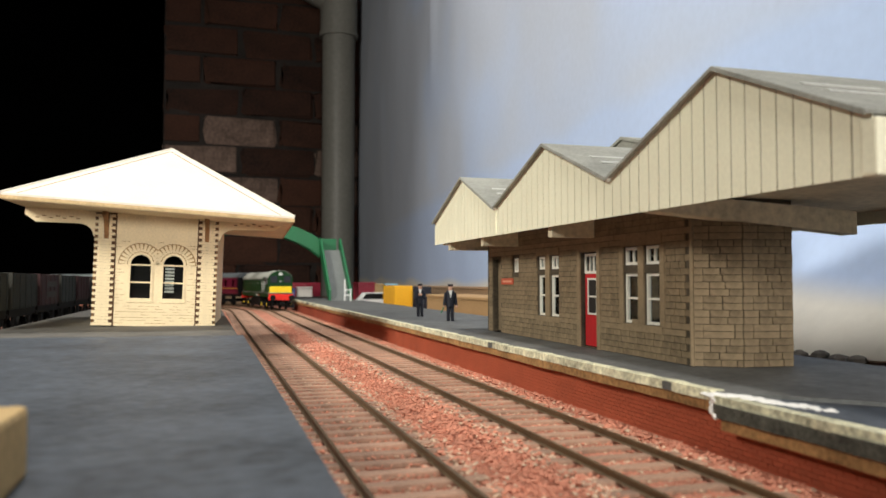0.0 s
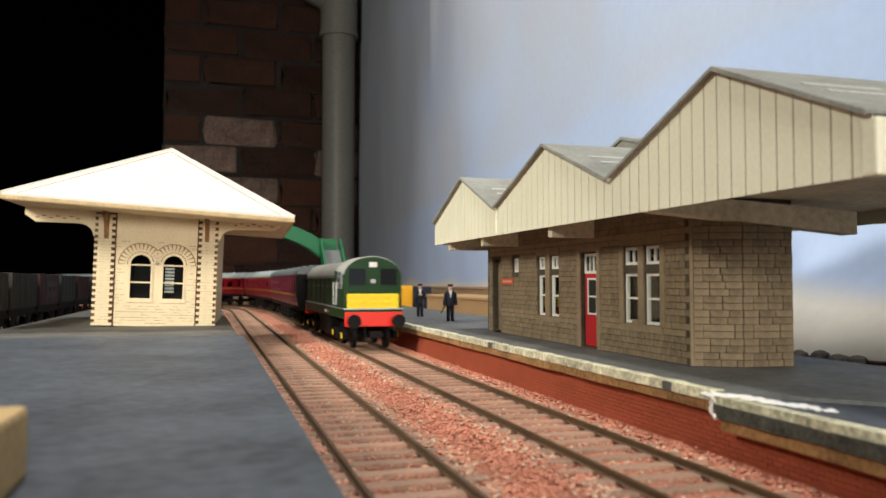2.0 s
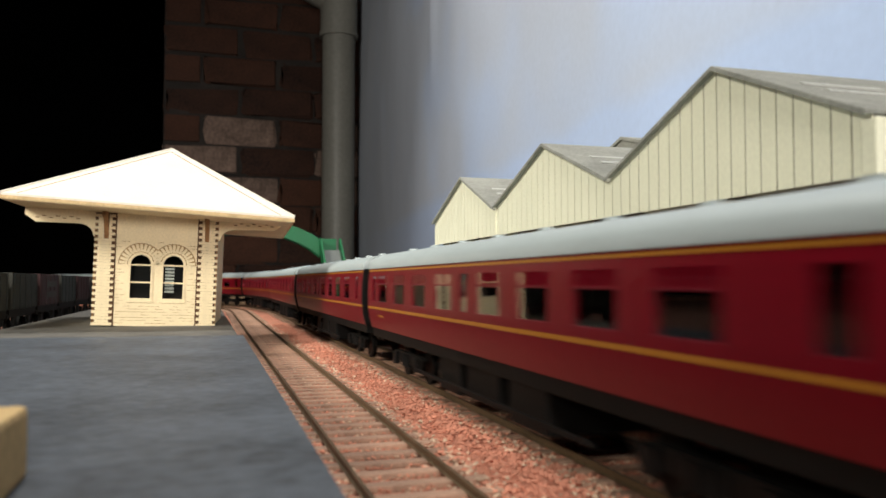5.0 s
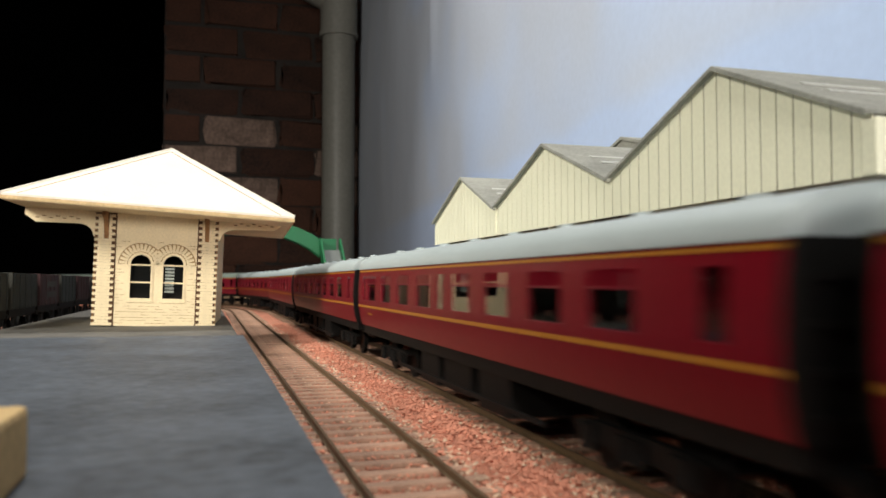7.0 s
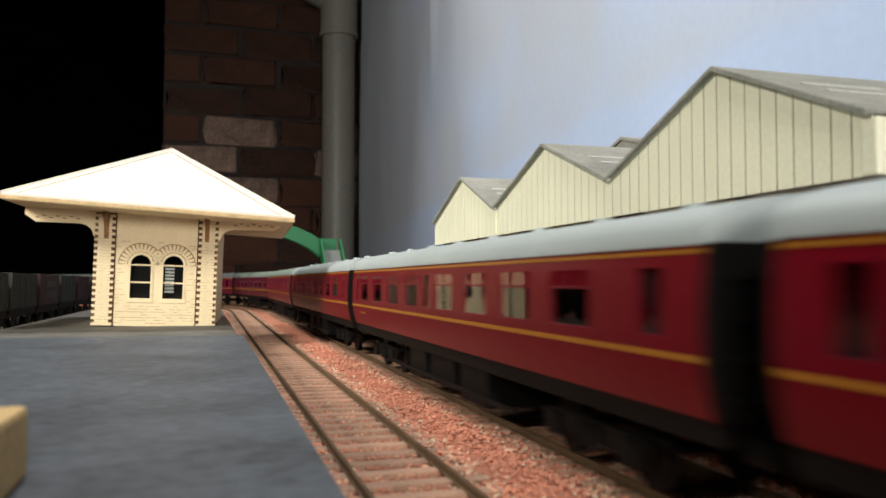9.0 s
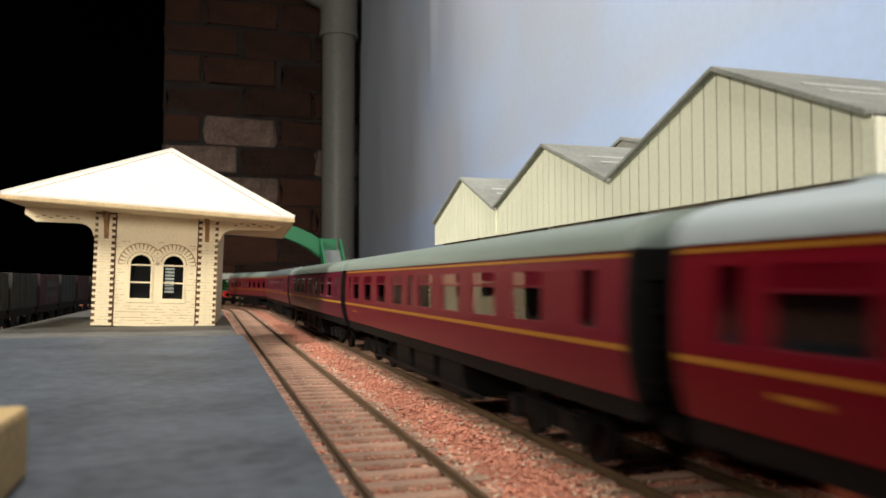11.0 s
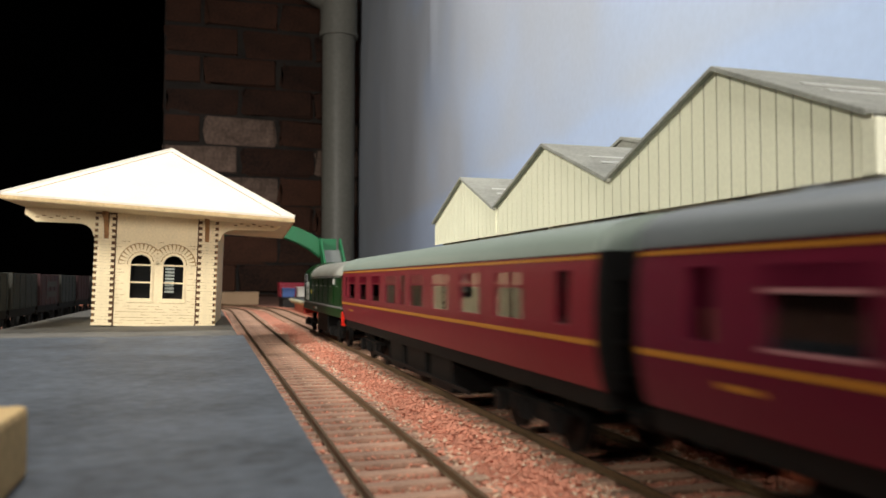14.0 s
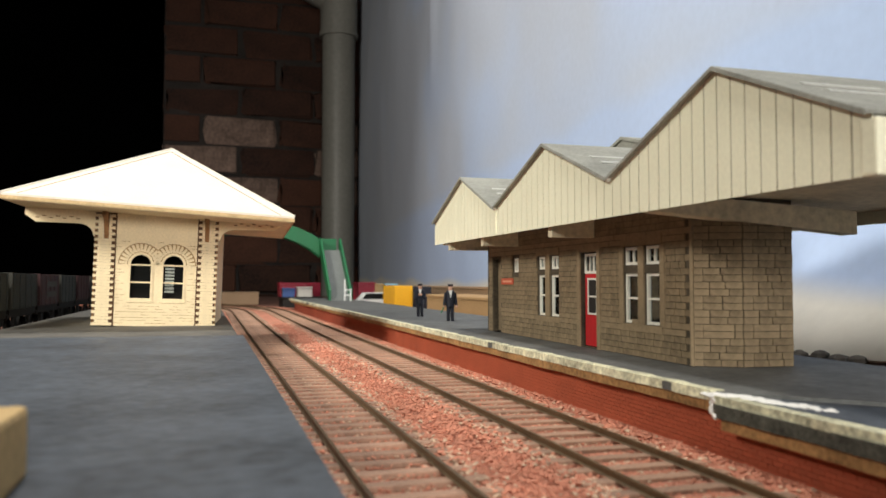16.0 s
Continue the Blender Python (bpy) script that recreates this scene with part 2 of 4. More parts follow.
def structure(name, bm, material, label, category, smooth=False):
    return tagged(part(name, bm, material, None, "", smooth), label, category, "", "structure")


# ---- the railway's line: straight past the platforms, then a half circle to the left ----
BEND, RADIUS, RAIL_TOP, PLAT = 960.0, 700.0, 7.5, 19.0
LEFT_LINE, RIGHT_LINE = 34.2, 79.9


def on_line(s, line):
    """Place and heading (radians, 0 along +y) at s millimetres along a line."""
    r = RADIUS + line - RIGHT_LINE
    if s < BEND:
        return line, s, 0.0
    a = (s - BEND) / r
    if a < math.pi:
        return line - r * (1 - math.cos(a)), BEND + r * math.sin(a), a
    return line - 2 * r, BEND - (s - BEND - math.pi * r), math.pi


def sweep(profile, line, s0, s1, bm):
    stops = [s for s in (s0, BEND) if s < s1] + [BEND + i * 25.0 for i in range(1, int((s1 - BEND) / 25) + 1)]
    if stops[-1] < s1:
        stops.append(s1)
    rings = []
    for s in stops:
        x, y, a = on_line(s, line)
        rings.append([bm.verts.new((x + u * math.cos(a), y + u * math.sin(a), w)) for u, w in profile])
    n = len(profile)
    for p, q in zip(rings, rings[1:]):
        for i in range(n):
            bm.faces.new((p[i], p[(i + 1) % n], q[(i + 1) % n], q[i]))
    bm.faces.new(rings[0]), bm.faces.new(rings[-1][::-1])
    bmesh.ops.recalc_face_normals(bm, faces=bm.faces)
    return bm


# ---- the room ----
structure("floor", box(B(), -2600, 1500, -4600, 5200, -960, -900), WALL_PAINTED_DARK, "dark bare room floor under the layout", "floor")
structure("ceiling", box(B(), -2600, 1500, -4600, 5200, 2100, 2160), WALL_PAINTED_DARK, "ceiling above the layout, coloured near-black as if unlit", "ceiling")
structure("wall_west", box(B(), -2660, -2600, -4600, 5200, -900, 2100), WALL_PAINTED_DARK, "side wall of the room, coloured near-black as if unlit", "wall")
structure("wall_east", box(B(), 1500, 1560, -4600, 5200, -900, 2100), WALL_PAINTED_DARK, "dark wall behind the hanging cloth", "wall")
structure("wall_north", box(B(), -2600, 1500, 5200, 5260, -900, 2100), WALL_PAINTED_DARK, "dark far wall beyond the brick wall", "wall")
structure("wall_south", box(B(), -2600, 1500, -4660, -4600, -900, 2100), WALL_PAINTED_DARK, "dark wall behind the viewer", "wall")


def brick_wall():
    w = thing("wall_brick", "old rough brick wall with dark mortar joints and lime patches", "wall", 0, 2600, 0, kind="structure")
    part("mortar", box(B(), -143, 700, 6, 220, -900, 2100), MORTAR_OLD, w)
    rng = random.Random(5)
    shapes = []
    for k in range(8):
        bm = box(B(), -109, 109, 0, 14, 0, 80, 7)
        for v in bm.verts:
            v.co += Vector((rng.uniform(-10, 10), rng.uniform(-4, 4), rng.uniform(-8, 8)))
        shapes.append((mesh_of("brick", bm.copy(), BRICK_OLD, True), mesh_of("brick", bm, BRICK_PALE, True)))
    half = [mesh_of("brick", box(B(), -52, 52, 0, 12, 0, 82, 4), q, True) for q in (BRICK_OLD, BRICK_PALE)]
    for r in range(14):
        z = -180 + r * 94
        for c in range(5):
            x = -143 + 115 + c * 233 - (115 if r % 2 else 0)
            pale = rng.random() < (0.6 if 230 < z < 520 else 0.04)
            if x < -143 + 60:
                piece("brick", half[pale], w, -143 + 55, rng.uniform(-3, 3), z)
            else:
                piece("brick", rng.choice(shapes)[pale], w, x, rng.uniform(-4, 4), z)


def soil_pipe():
    p = thing("soil_pipe", "grey plastic soil pipe with socket collars against brick", "pipe", 385, 2500, -900)
    part("pipe", rod(B(), (0, 0, 0), (0, 0, 2400), 51, 32), PIPE_GREY, p, smooth=True)
    for z in (1785,):
        part("collar", rod(B(), (0, 0, z - 60), (0, 0, z + 70), 58, 32), PIPE_GREY, p, "grey socket collar", True)
        part("ring", rod(B(), (0, 0, z - 72), (0, 0, z - 58), 61, 32), PIPE_GREY, p, smooth=True)
    b = rod(B(), (0, 0, 1830), (-150, 40, 1920), 51, 32)
    part("branch", b, PIPE_GREY, p, "grey slanting branch pipe", True)


def cloth():
    """A backdrop cloth hung along the layout, with folds, its foot rumpled over the table's edge."""
    rng = np.random.RandomState(3)
    me = bpy.data.meshes.new("backdrop_cloth")
    us, ws = np.linspace(-900, 2590, 180), np.linspace(0, 1, 70)
    verts, faces = [], []
    for u in us:
        for w in ws:
            z = 13 + w * 1300
            x = 268 + 0.083 * (u - 200)
            x += 5 * math.sin(u / 260 + 0.8 * math.sin(z / 240)) * (0.4 + w) + 9 * noise.noise(Vector((u / 330, z / 420, 0))) + 1.2 * noise.noise(Vector((u / 60, z / 90, 5)))
            x -= 9 * math.exp(-((u - 1330 + 0.12 * z) / 26) ** 2) * min(1, max(0, (z - 330) / 150))
            if z < 95 and u < 900:
                k = (95 - z) / 75 * min(1.0, (900 - u) / 400)
                x -= 34 * k * k + 10 * k * noise.noise(Vector((u / 40, z / 25, 3)))
                z += 8 * k * noise.noise(Vector((u / 60, 0, 9)))
            verts.append((x * MM, u * MM, z * MM))
    n = len(ws)
    for i in range(len(us) - 1):
        for j in range(n - 1):
            a = i * n + j
            faces.append((a, a + 1, a + n + 1, a + n))
    me.from_pydata(verts, [], faces)
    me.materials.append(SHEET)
    me.shade_smooth()
    ob = new("backdrop_cloth", me)
    m = ob.modifiers.new("thick", "SOLIDIFY")
    m.thickness = 0.0015
    return tagged(ob, "pale blue cloth backdrop hung in soft folds behind the layout", "backdrop", "", "structure")


brick_wall()
soil_pipe()
cloth()
structure("ground", box(B(), -2000, 480, -4300, 2200, -30, 0), BOARD, "brown painted baseboard under the model tracks", "baseboard")


# ---- track ----
def track(name, line, label):
    t = thing(name, label, "track", 0, 0, 0, kind="structure")
    prof = [(-0.36, 7.5), (0.36, 7.5), (0.36, 7.0), (0.18, 6.8), (0.18, 6.3), (0.7, 6.0), (-0.7, 6.0), (-0.18, 6.3), (-0.18, 6.8), (-0.36, 7.0)]
    for side in (-8.8, 8.8):
        part("rail", sweep([(u + side, w) for u, w in prof], line, -4200, 4200, B()), RAIL, t, "worn brown steel rail")
    sl = mesh_of("sleeper", box(B(), -15.5, 15.5, -1.7, 1.7, 4.2, 6.0, 0.3), SLEEPER)
    rest = B()
    s, n = 55.0, 0
    rng = random.Random(int(line))
    while s < 4200:
        x, y, a = on_line(s, line)
        if n < 130:
            piece("sleeper", sl, t, x + rng.uniform(-0.4, 0.4), y, 0, a + rng.uniform(-0.02, 0.02))
        else:
            v0 = len(rest.verts)
            box(rest, -15.5, 15.5, -1.7, 1.7, 4.2, 6.0)
            rest.verts.ensure_lookup_table()
            for v in rest.verts[v0:]:
                v.co = Matrix.Rotation(a, 3, "Z") @ v.co + Vector((x, y, 0))
        s += 8.6 if n < 260 else 12
        n += 1
    part("far_sleepers", rest, SLEEPER, t)["kind"] = "stuff"


track("track_near", LEFT_LINE, "brown model track with sleepers in red ballast")
track("track_far", RIGHT_LINE, "brown model track beside the stone-fronted platform")


def ballast():
    bm = B()
    prof = [(-46, 0), (-44, 4.9), (0, 4.7), (23, 5.3), (46, 4.7), (70, 4.9), (72, 0)]
    sweep(prof, 57.0, -4200, 4200, bm)
    structure("ballast_bed", bm, BALLAST, "red granite ballast bed under both model tracks", "ballast")
    rng = np.random.RandomState(11)
    shape = np.array([(1, 0, 0), (-1, 0, 0), (0, 1, 0), (0, -1, 0), (0, 0, 1), (0, 0, -1)], float)
    tri = np.array([(0, 2, 4), (2, 1, 4), (1, 3, 4), (3, 0, 4), (2, 0, 5), (1, 2, 5), (3, 1, 5), (0, 3, 5)])
    for name, material, count, pale in (("ballast_stones", STONE_BITS, 46000, False), ("pale_ballast_stones", STONE_PALE, 11000, True)):
        d = 60 + 640 * rng.rand(count) ** 1.35
        x = rng.uniform(14, 103, count)
        if pale:
            side = rng.choice([LEFT_LINE - 12, LEFT_LINE + 12, RIGHT_LINE - 13, RIGHT_LINE + 13, LEFT_LINE, RIGHT_LINE], count)
            x = side + rng.normal(0, 3.2, count)
        near = np.minimum(np.abs(x - LEFT_LINE), np.abs(x - RIGHT_LINE))
        on = near < 8.0
        keep = (~on | (rng.rand(count) < (0.75 if not pale else 0.95))) & (np.abs(near - 8.8) > 0.9) & (x > 14.5) & (x < 103)
        x, d, on = x[keep], d[keep], on[keep]
        k = len(x)
        size = rng.uniform(0.35, 0.85, (k, 1, 1)) * rng.uniform(0.6, 1.2, (k, 6, 1))
        size[on] *= 0.7
        turn = rng.uniform(0, 2 * np.pi, k)
        p = shape[None] * size
        c, s = np.cos(turn)[:, None], np.sin(turn)[:, None]
        p = np.stack([p[..., 0] * c - p[..., 1] * s, p[..., 0] * s + p[..., 1] * c, p[..., 2] * 0.6 + p[..., 0] * 0.2], -1)
        mid = np.abs(x - 57) < 10
        z = 5.25 + rng.uniform(-0.25, 0.35, k) + 0.5 * mid
        p += np.stack([x, d, z], -1)[:, None]
        me = bpy.data.meshes.new(name)
        me.from_pydata((p.reshape(-1, 3) * MM).tolist(), [], (tri[None] + 6 * np.arange(k)[:, None, None]).reshape(-1, 3).tolist())
        me.materials.append(material)
        tagged(new(name, me), "loose red ballast chippings between and beside rails" if not pale else "pale dusty ballast chippings along the sleeper ends", "ballast", "", "stuff")


ballast()


# ---- platforms ----
def wobble_edge(x, y0, y1, step, amp, seed):
    rng = random.Random(seed)
    out, y = [], y0
    while y < y1:
        out.append((x + rng.uniform(-amp, amp), y))
        y += step * rng.uniform(0.6, 1.4)
    return out + [(x, y1)]


def left_platform():
    near = thing("platform_island_near", "flat dark grey painted island platform slab", "platform", kind="structure")
    part("slab", prism(B(), [(-100, -250), (14, -250), (14.2, 100), (14, 352), (-97, 362)], "z", 0, PLAT), SLATE, near)
    far = thing("platform_island_far", "dusty grey platform slab under the cream building", "platform", kind="structure")
    part("slab", prism(B(), [(-97, 364.5), (12.0, 355), (9.5, 690), (4, 900), (-40, 980), (-92, 900)], "z", 0, PLAT - 0.3), SLATE_DUST, far)


def right_platform():
    p = thing("platform_main", "grey model platform with a worn cream edge and red brick face", "platform", kind="structure")
    top = [(176, 70), (176, 1050), (120, 1120)] + wobble_edge(101.8, 146, 1090, 14, 0.35, 2)[::-1]
    part("slab", prism(B(), top, "z", PLAT - 2.03, PLAT - 0.1), SLATE_WORN, p, "worn grey painted platform surface")
    part("slab", prism(B(), [(176, -300), (176, 69)] + [(176, 143.5)] + [(100.5, 143.5)] + wobble_edge(100.4, -300, 143, 14, 0.3, 4)[::-1], "z", PLAT - 3.6, PLAT - 0.9), SLATE, p)
    part("edge_strip", prism(B(), wobble_edge(101.3, 146, 1080, 5, 0.5, 8) + wobble_edge(104.4, 146, 1080, 5, 0.7, 9)[::-1], "z", PLAT - 2.0, PLAT + 0.15), EDGE, p, "flaking cream platform edge paint")
    part("edge_strip", prism(B(), wobble_edge(100.0, -300, 143.4, 9, 0.35, 18) + wobble_edge(103.2, -300, 143.4, 9, 0.5, 19)[::-1], "z", PLAT - 2.3, PLAT - 0.6), EDGE, p, "flaking cream platform edge paint")
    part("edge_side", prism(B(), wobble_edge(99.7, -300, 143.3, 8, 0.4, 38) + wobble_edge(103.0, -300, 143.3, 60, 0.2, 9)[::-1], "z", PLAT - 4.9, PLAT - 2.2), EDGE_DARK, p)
    part("packing_strip", prism(B(), wobble_edge(101.8, 144, 1060, 12, 0.5, 48) + wobble_edge(105.0, 144, 1060, 60, 0.2, 9)[::-1], "z", PLAT - 4.4, PLAT - 2.05), PLY, p, "raw plywood packing under the slab")
    part("packing_strip", prism(B(), wobble_edge(100.6, -300, 142, 12, 0.5, 58) + wobble_edge(104.0, -300, 142, 60, 0.2, 9)[::-1], "z", PLAT - 7.4, PLAT - 4.8), PLY, p, "raw plywood packing under the slab")
    part("core", box(B(), 105.2, 172, -300, 1040, 0, PLAT - 3.7), BRICK_JOINT, p, "red brick paper face under the edge")
    one = mesh_of("brick", box(B(), -0.22, 0, -1.42, 1.42, 0.06, 0.98), BRICK_RED)
    rest = B()
    for r in range(14):
        for k in range(190):
            y = 66 + k * 3.0 + (1.5 if r % 2 else 0)
            if 96 < y < 182 and r > 2 and r < 13:
                piece("brick", one, p, 105.2, y, 1.2 + r * 1.04)
            else:
                box(rest, 104.98, 105.25, y - 1.42, y + 1.42, 1.26 + r * 1.04, 2.18 + r * 1.04)
    part("brick_courses", rest, BRICK_RED, p)["kind"] = "stuff"
    return p


PLATFORM = right_platform()
left_platform()


# ---- the cream station building on the island ----
def arch(x, w, z0, z1, n=10):
    """An arched opening: its outline anticlockwise."""
    r = w / 2
    return [(x - r, z0), (x + r, z0)] + [(x + r * math.cos(a), z1 - r + r * math.sin(a)) for a in [math.pi * i / n for i in range(n + 1)]]


def wall_with_holes(outline, holes, y0, y1):
    """A wall in the xz plane with openings through it."""
    bm = B()
    edges = []
    for loop in [outline] + holes:
        v = [bm.verts.new((x, y0, z)) for x, z in loop]
        edges += [bm.edges.new((v[i], v[(i + 1) % len(v)])) for i in range(len(v))]
    bmesh.ops.triangle_fill(bm, edges=edges, use_beauty=True)
    ext = bmesh.ops.extrude_face_region(bm, geom=bm.faces[:])
    for v in ext["geom"]:
        if isinstance(v, bmesh.types.BMVert):
            v.co.y = y1
    bmesh.ops.recalc_face_normals(bm, faces=bm.faces)
    return bm


def cream_building():
    b = thing("waiting_room", "cream laser-cut waiting room with wide hipped roof", "station building", -27.5, 441, PLAT - 0.3)
    b.matrix_basis = pose(-27.5 * MM, 441 * MM, (PLAT - 0.4) * MM, 0, 1.6, -3)
    W, D, H = 30.0, 96.0, 60.0
    wins = (-7.6, 8.5)
    for y, name in ((0, "front_wall"), (D - 2, "back_wall")):
        part(name, wall_with_holes([(-W + 1, 0), (W - 1, 0), (W - 1, H), (-W + 1, H)], [arch(x, 10.4, 14, 37) for x in wins], y, y + 2), CREAM_WOOD, b, "cream laser-cut brick wall with two arched windows")
    for s in (-1, 1):
        part("side_wall", box(B(), s * (W - 1.2) - 1, s * (W - 1.2) + 1, 2.05, D - 2.05, 0, H), CREAM_WOOD, b)
        # toothed corner quoins, alternately long and short
        q1, q2 = (mesh_of("quoin", box(B(), -w / 2, w / 2, -0.5, 0, 0, 1.46, 0.08), CREAM_WOOD) for w in (9.9, 6.6))
        ends = sorted((s * (W + 0.5), s * (W - 10.0)))
        part("quoin_backing", box(B(), ends[0], ends[1], -0.25, -0.02, 0, H - 2), BURNT_DARK, b, "scorched brown joint behind the quoins")
        part("quoin_backing", box(B(), s * (W + 0.05) - 0.45, s * (W + 0.05) + 0.45, -0.25, 1.5, 0, H - 2), BURNT, b)
        for i in range(37):
            piece("quoin", (q1, q2)[i % 2], b, s * (W - 4.4), -0.26, 0.2 + i * 1.54)
        part("corbel", prism(B(), [(-0.6, 44), (-0.6, 58), (-9, 58), (-9, 56), (-5, 54.5), (-2.2, 50)], "x", s * (W - 5.2) - 1.1, s * (W - 5.2) + 1.1), BURNT, b, "scorched curved corbel under the eaves")
    for x in wins:
        # brick arch over each window
        vm = mesh_of("voussoir", box(B(), -0.72, 0.72, -0.35, 0, 0, 4.0, 0.1), CREAM_WOOD)
        part("arch_backing", prism(B(), [(x + 11.2 * math.cos(a), 31.8 + 11.2 * math.sin(a)) for a in [math.pi * i / 16 for i in range(17)]] + [(x + 6.4 * math.cos(a), 31.8 + 6.4 * math.sin(a)) for a in [math.pi * i / 16 for i in range(16, -1, -1)]], "y", -0.12, -0.02), ENGRAVED, b)
        for i in range(15):
            a = math.pi * (i + 0.5) / 15
            o = piece("voussoir", vm, b, x + 6.7 * math.cos(a), -0.1, 31.8 + 6.7 * math.sin(a))
            o.rotation_euler = (0, math.pi / 2 - a, 0)
        win = part("window", prism(B(), [(x + p, z) for p, z in arch(0, 12.0, 13.2, 37.8)], "y", 1.0, 1.05), GLASS, b)
        win.visible_shadow = False
        ring = arch(x, 12.2, 13.0, 38.0)
        inner = arch(x, 10.0, 14.4, 36.8)
        fr = B()
        n = len(ring)
        vv = [[fr.verts.new((px, y, pz)) for px, pz in loop] for loop, y in ((ring, -0.35), (inner, -0.35), (ring, 0.0), (inner, 0.9))]
        for i in range(n):
            j = (i + 1) % n
            fr.faces.new((vv[0][i], vv[0][j], vv[1][j], vv[1][i])), fr.faces.new((vv[1][i], vv[1][j], vv[3][j], vv[3][i])), fr.faces.new((vv[0][j], vv[0][i], vv[2][i], vv[2][j]))
        bmesh.ops.recalc_face_normals(fr, faces=fr.faces)
        part("frame", fr, CREAM_WOOD, win, "cream window surround")
        for z in (22.6, 31.6):
            part("glazing_bar", box(B(), x - 5.6, x + 5.6, 0.3, 0.9, z - 0.4, z + 0.4), CREAM_WOOD, win)
        part("sill", box(B(), x - 6.4, x + 6.4, -0.5, 0, 12.2, 13.3, 0.15), CREAM_WOOD, win, "cream projecting sill")
    # added near-black panel and floor, standing in for shade inside the room
    part("dark_backing", box(B(), -W + 2.3, W - 2.3, 26, 27, 0.1, H), DARK_IN, b, "added near-black panel that darkens the windows")
    part("dark_backing_floor", box(B(), -W + 2.3, W - 2.3, 2.1, 25.9, 0.5, 1.0), DARK_IN, b)
    for i in range(9):
        part("blind_slat", box(B(), 4.0, 8.6, 5.0, 5.4, 17.5 + i * 1.7, 18.6 + i * 1.7), WHITE_CARD, b, "pale blind slat")
    # faint engraved brick courses
    rng = random.Random(4)
    cm = [mesh_of("engraved_joint", box(B(), -w / 2, w / 2, -0.02, 0.02, -0.09, 0.09), ENGRAVED) for w in (2.6, 3.8)]
    n = 0
    for r in range(30):
        z = 1.5 + r * 1.45
        for c in range(15):
            x = -24 + c * 3.45 + (1.7 if r % 2 else 0)
            if any(abs(x - w) < 8 and 11 < z < 33 for w in wins) or any(math.hypot(x - w, z - 31.8) < 13.2 and z > 30 for w in wins) or abs(x) > 24.5:
                continue
            if rng.random() < 0.72 and n < 280:
                piece("engraved_joint", cm[rng.random() < 0.5], b, x, -0.03, z)
                n += 1
    for s in (-1, 1):
        # roof brackets
        for y in (1.0,):
            k = [(0, 40), (0, 54), (34, 54), (34, 50.5), (29, 47), (9, 47)] + [(9 - 7.5 * math.sin(a), 47 - 6 * (1 - math.cos(a))) for a in [math.pi / 2 * i / 5 for i in range(1, 6)]]
            part("bracket", prism(B(), [(s * (W + q[0]), q[1] + 5) for q in k], "y", y, y + 1.6), CREAM_WOOD, b, "fretted cream bracket under the eaves")
            for k2 in range(7):
                part("fret", box(B(), s * (W + 9 + k2 * 3.2) - 0.9, s * (W + 9 + k2 * 3.2) + 0.9, y - 0.12, y - 0.02, 54.0 + 0.9 * (k2 % 2), 54.5 + 0.9 * (k2 % 2)), BURNT, b)
    # roof: a hipped shell, set down slightly askew
    r = new("roof")
    r.parent = b
    r.matrix_basis = pose(0.0005, 0, 0.0585, 0, 2.2, 0)
    hw, y0, y1, rise, setb = 68.0, -30.0, D + 32.0, 37.2, 60.0
    eaves = [(-hw, y0, 0), (hw, y0, 0), (hw, y1, 0), (-hw, y1, 0)]
    ridge = [(0, y0 + setb, rise), (0, y1 - setb, rise)]
    def hip(off, lift):
        return [(x, y, z + lift) for x, y, z in eaves + ridge]
    quads = {"front_slope": (0, 1, 4), "back_slope": (2, 3, 5), "east_slope": (1, 2, 5, 4), "west_slope": (3, 0, 4, 5)}
    for name, idx in quads.items():
        bm = B()
        lo, hi = hip(0, 0.0), hip(0, 1.9)
        a, c = [bm.verts.new(lo[i]) for i in idx], [bm.verts.new(hi[i]) for i in idx]
        bm.faces.new(a[::-1]), bm.faces.new(c)
        for i in range(len(idx)):
            j = (i + 1) % len(idx)
            bm.faces.new((a[i], a[j], c[j], c[i]))
        bmesh.ops.recalc_face_normals(bm, faces=bm.faces)
        part(name, bm, CREAM_ROOF, r, "plain pale card roof slope")
    for a, c in ((0, 4), (1, 4), (2, 5), (3, 5), (4, 5)):
        pts = hip(0, 2.0)
        part("ridge_strip", rod(B(), pts[a], pts[c], 0.55, 6), CREAM_ROOF, r)
    for s in (-1, 1):
        part("strip_edge", rod(B(), (s * (hw - 7), y0 + 0.4, 2.05), (s * 0.3, y0 + setb * 0.94, rise * 0.94 + 1.95), 0.22, 6), BURNT, r, "thin scorched hip strip edge")
    so = B()
    for q in ((-hw + 1, -W, y0 + 1, y1 - 1), (W, hw - 1, y0 + 1, y1 - 1), (-W, W, y0 + 1, 0), (-W, W, D, y1 - 1)):
        box(so, *q, -1.2, -0.1)
    part("soffit", so, CREAM_WOOD, r, "cream card soffit with scorched edges")
    for q in ((-hw, hw, y0 - 0.1, y0 + 0.7), (-hw, hw, y1 - 0.7, y1 + 0.1), (-hw - 0.1, -hw + 0.7, y0 + 0.8, y1 - 0.8), (hw - 0.7, hw + 0.1, y0 + 0.8, y1 - 0.8)):
        part("eaves_board", box(B(), *q, -0.8, 0.9), SCORCHED, r, "scorched cream eaves board")


cream_building()


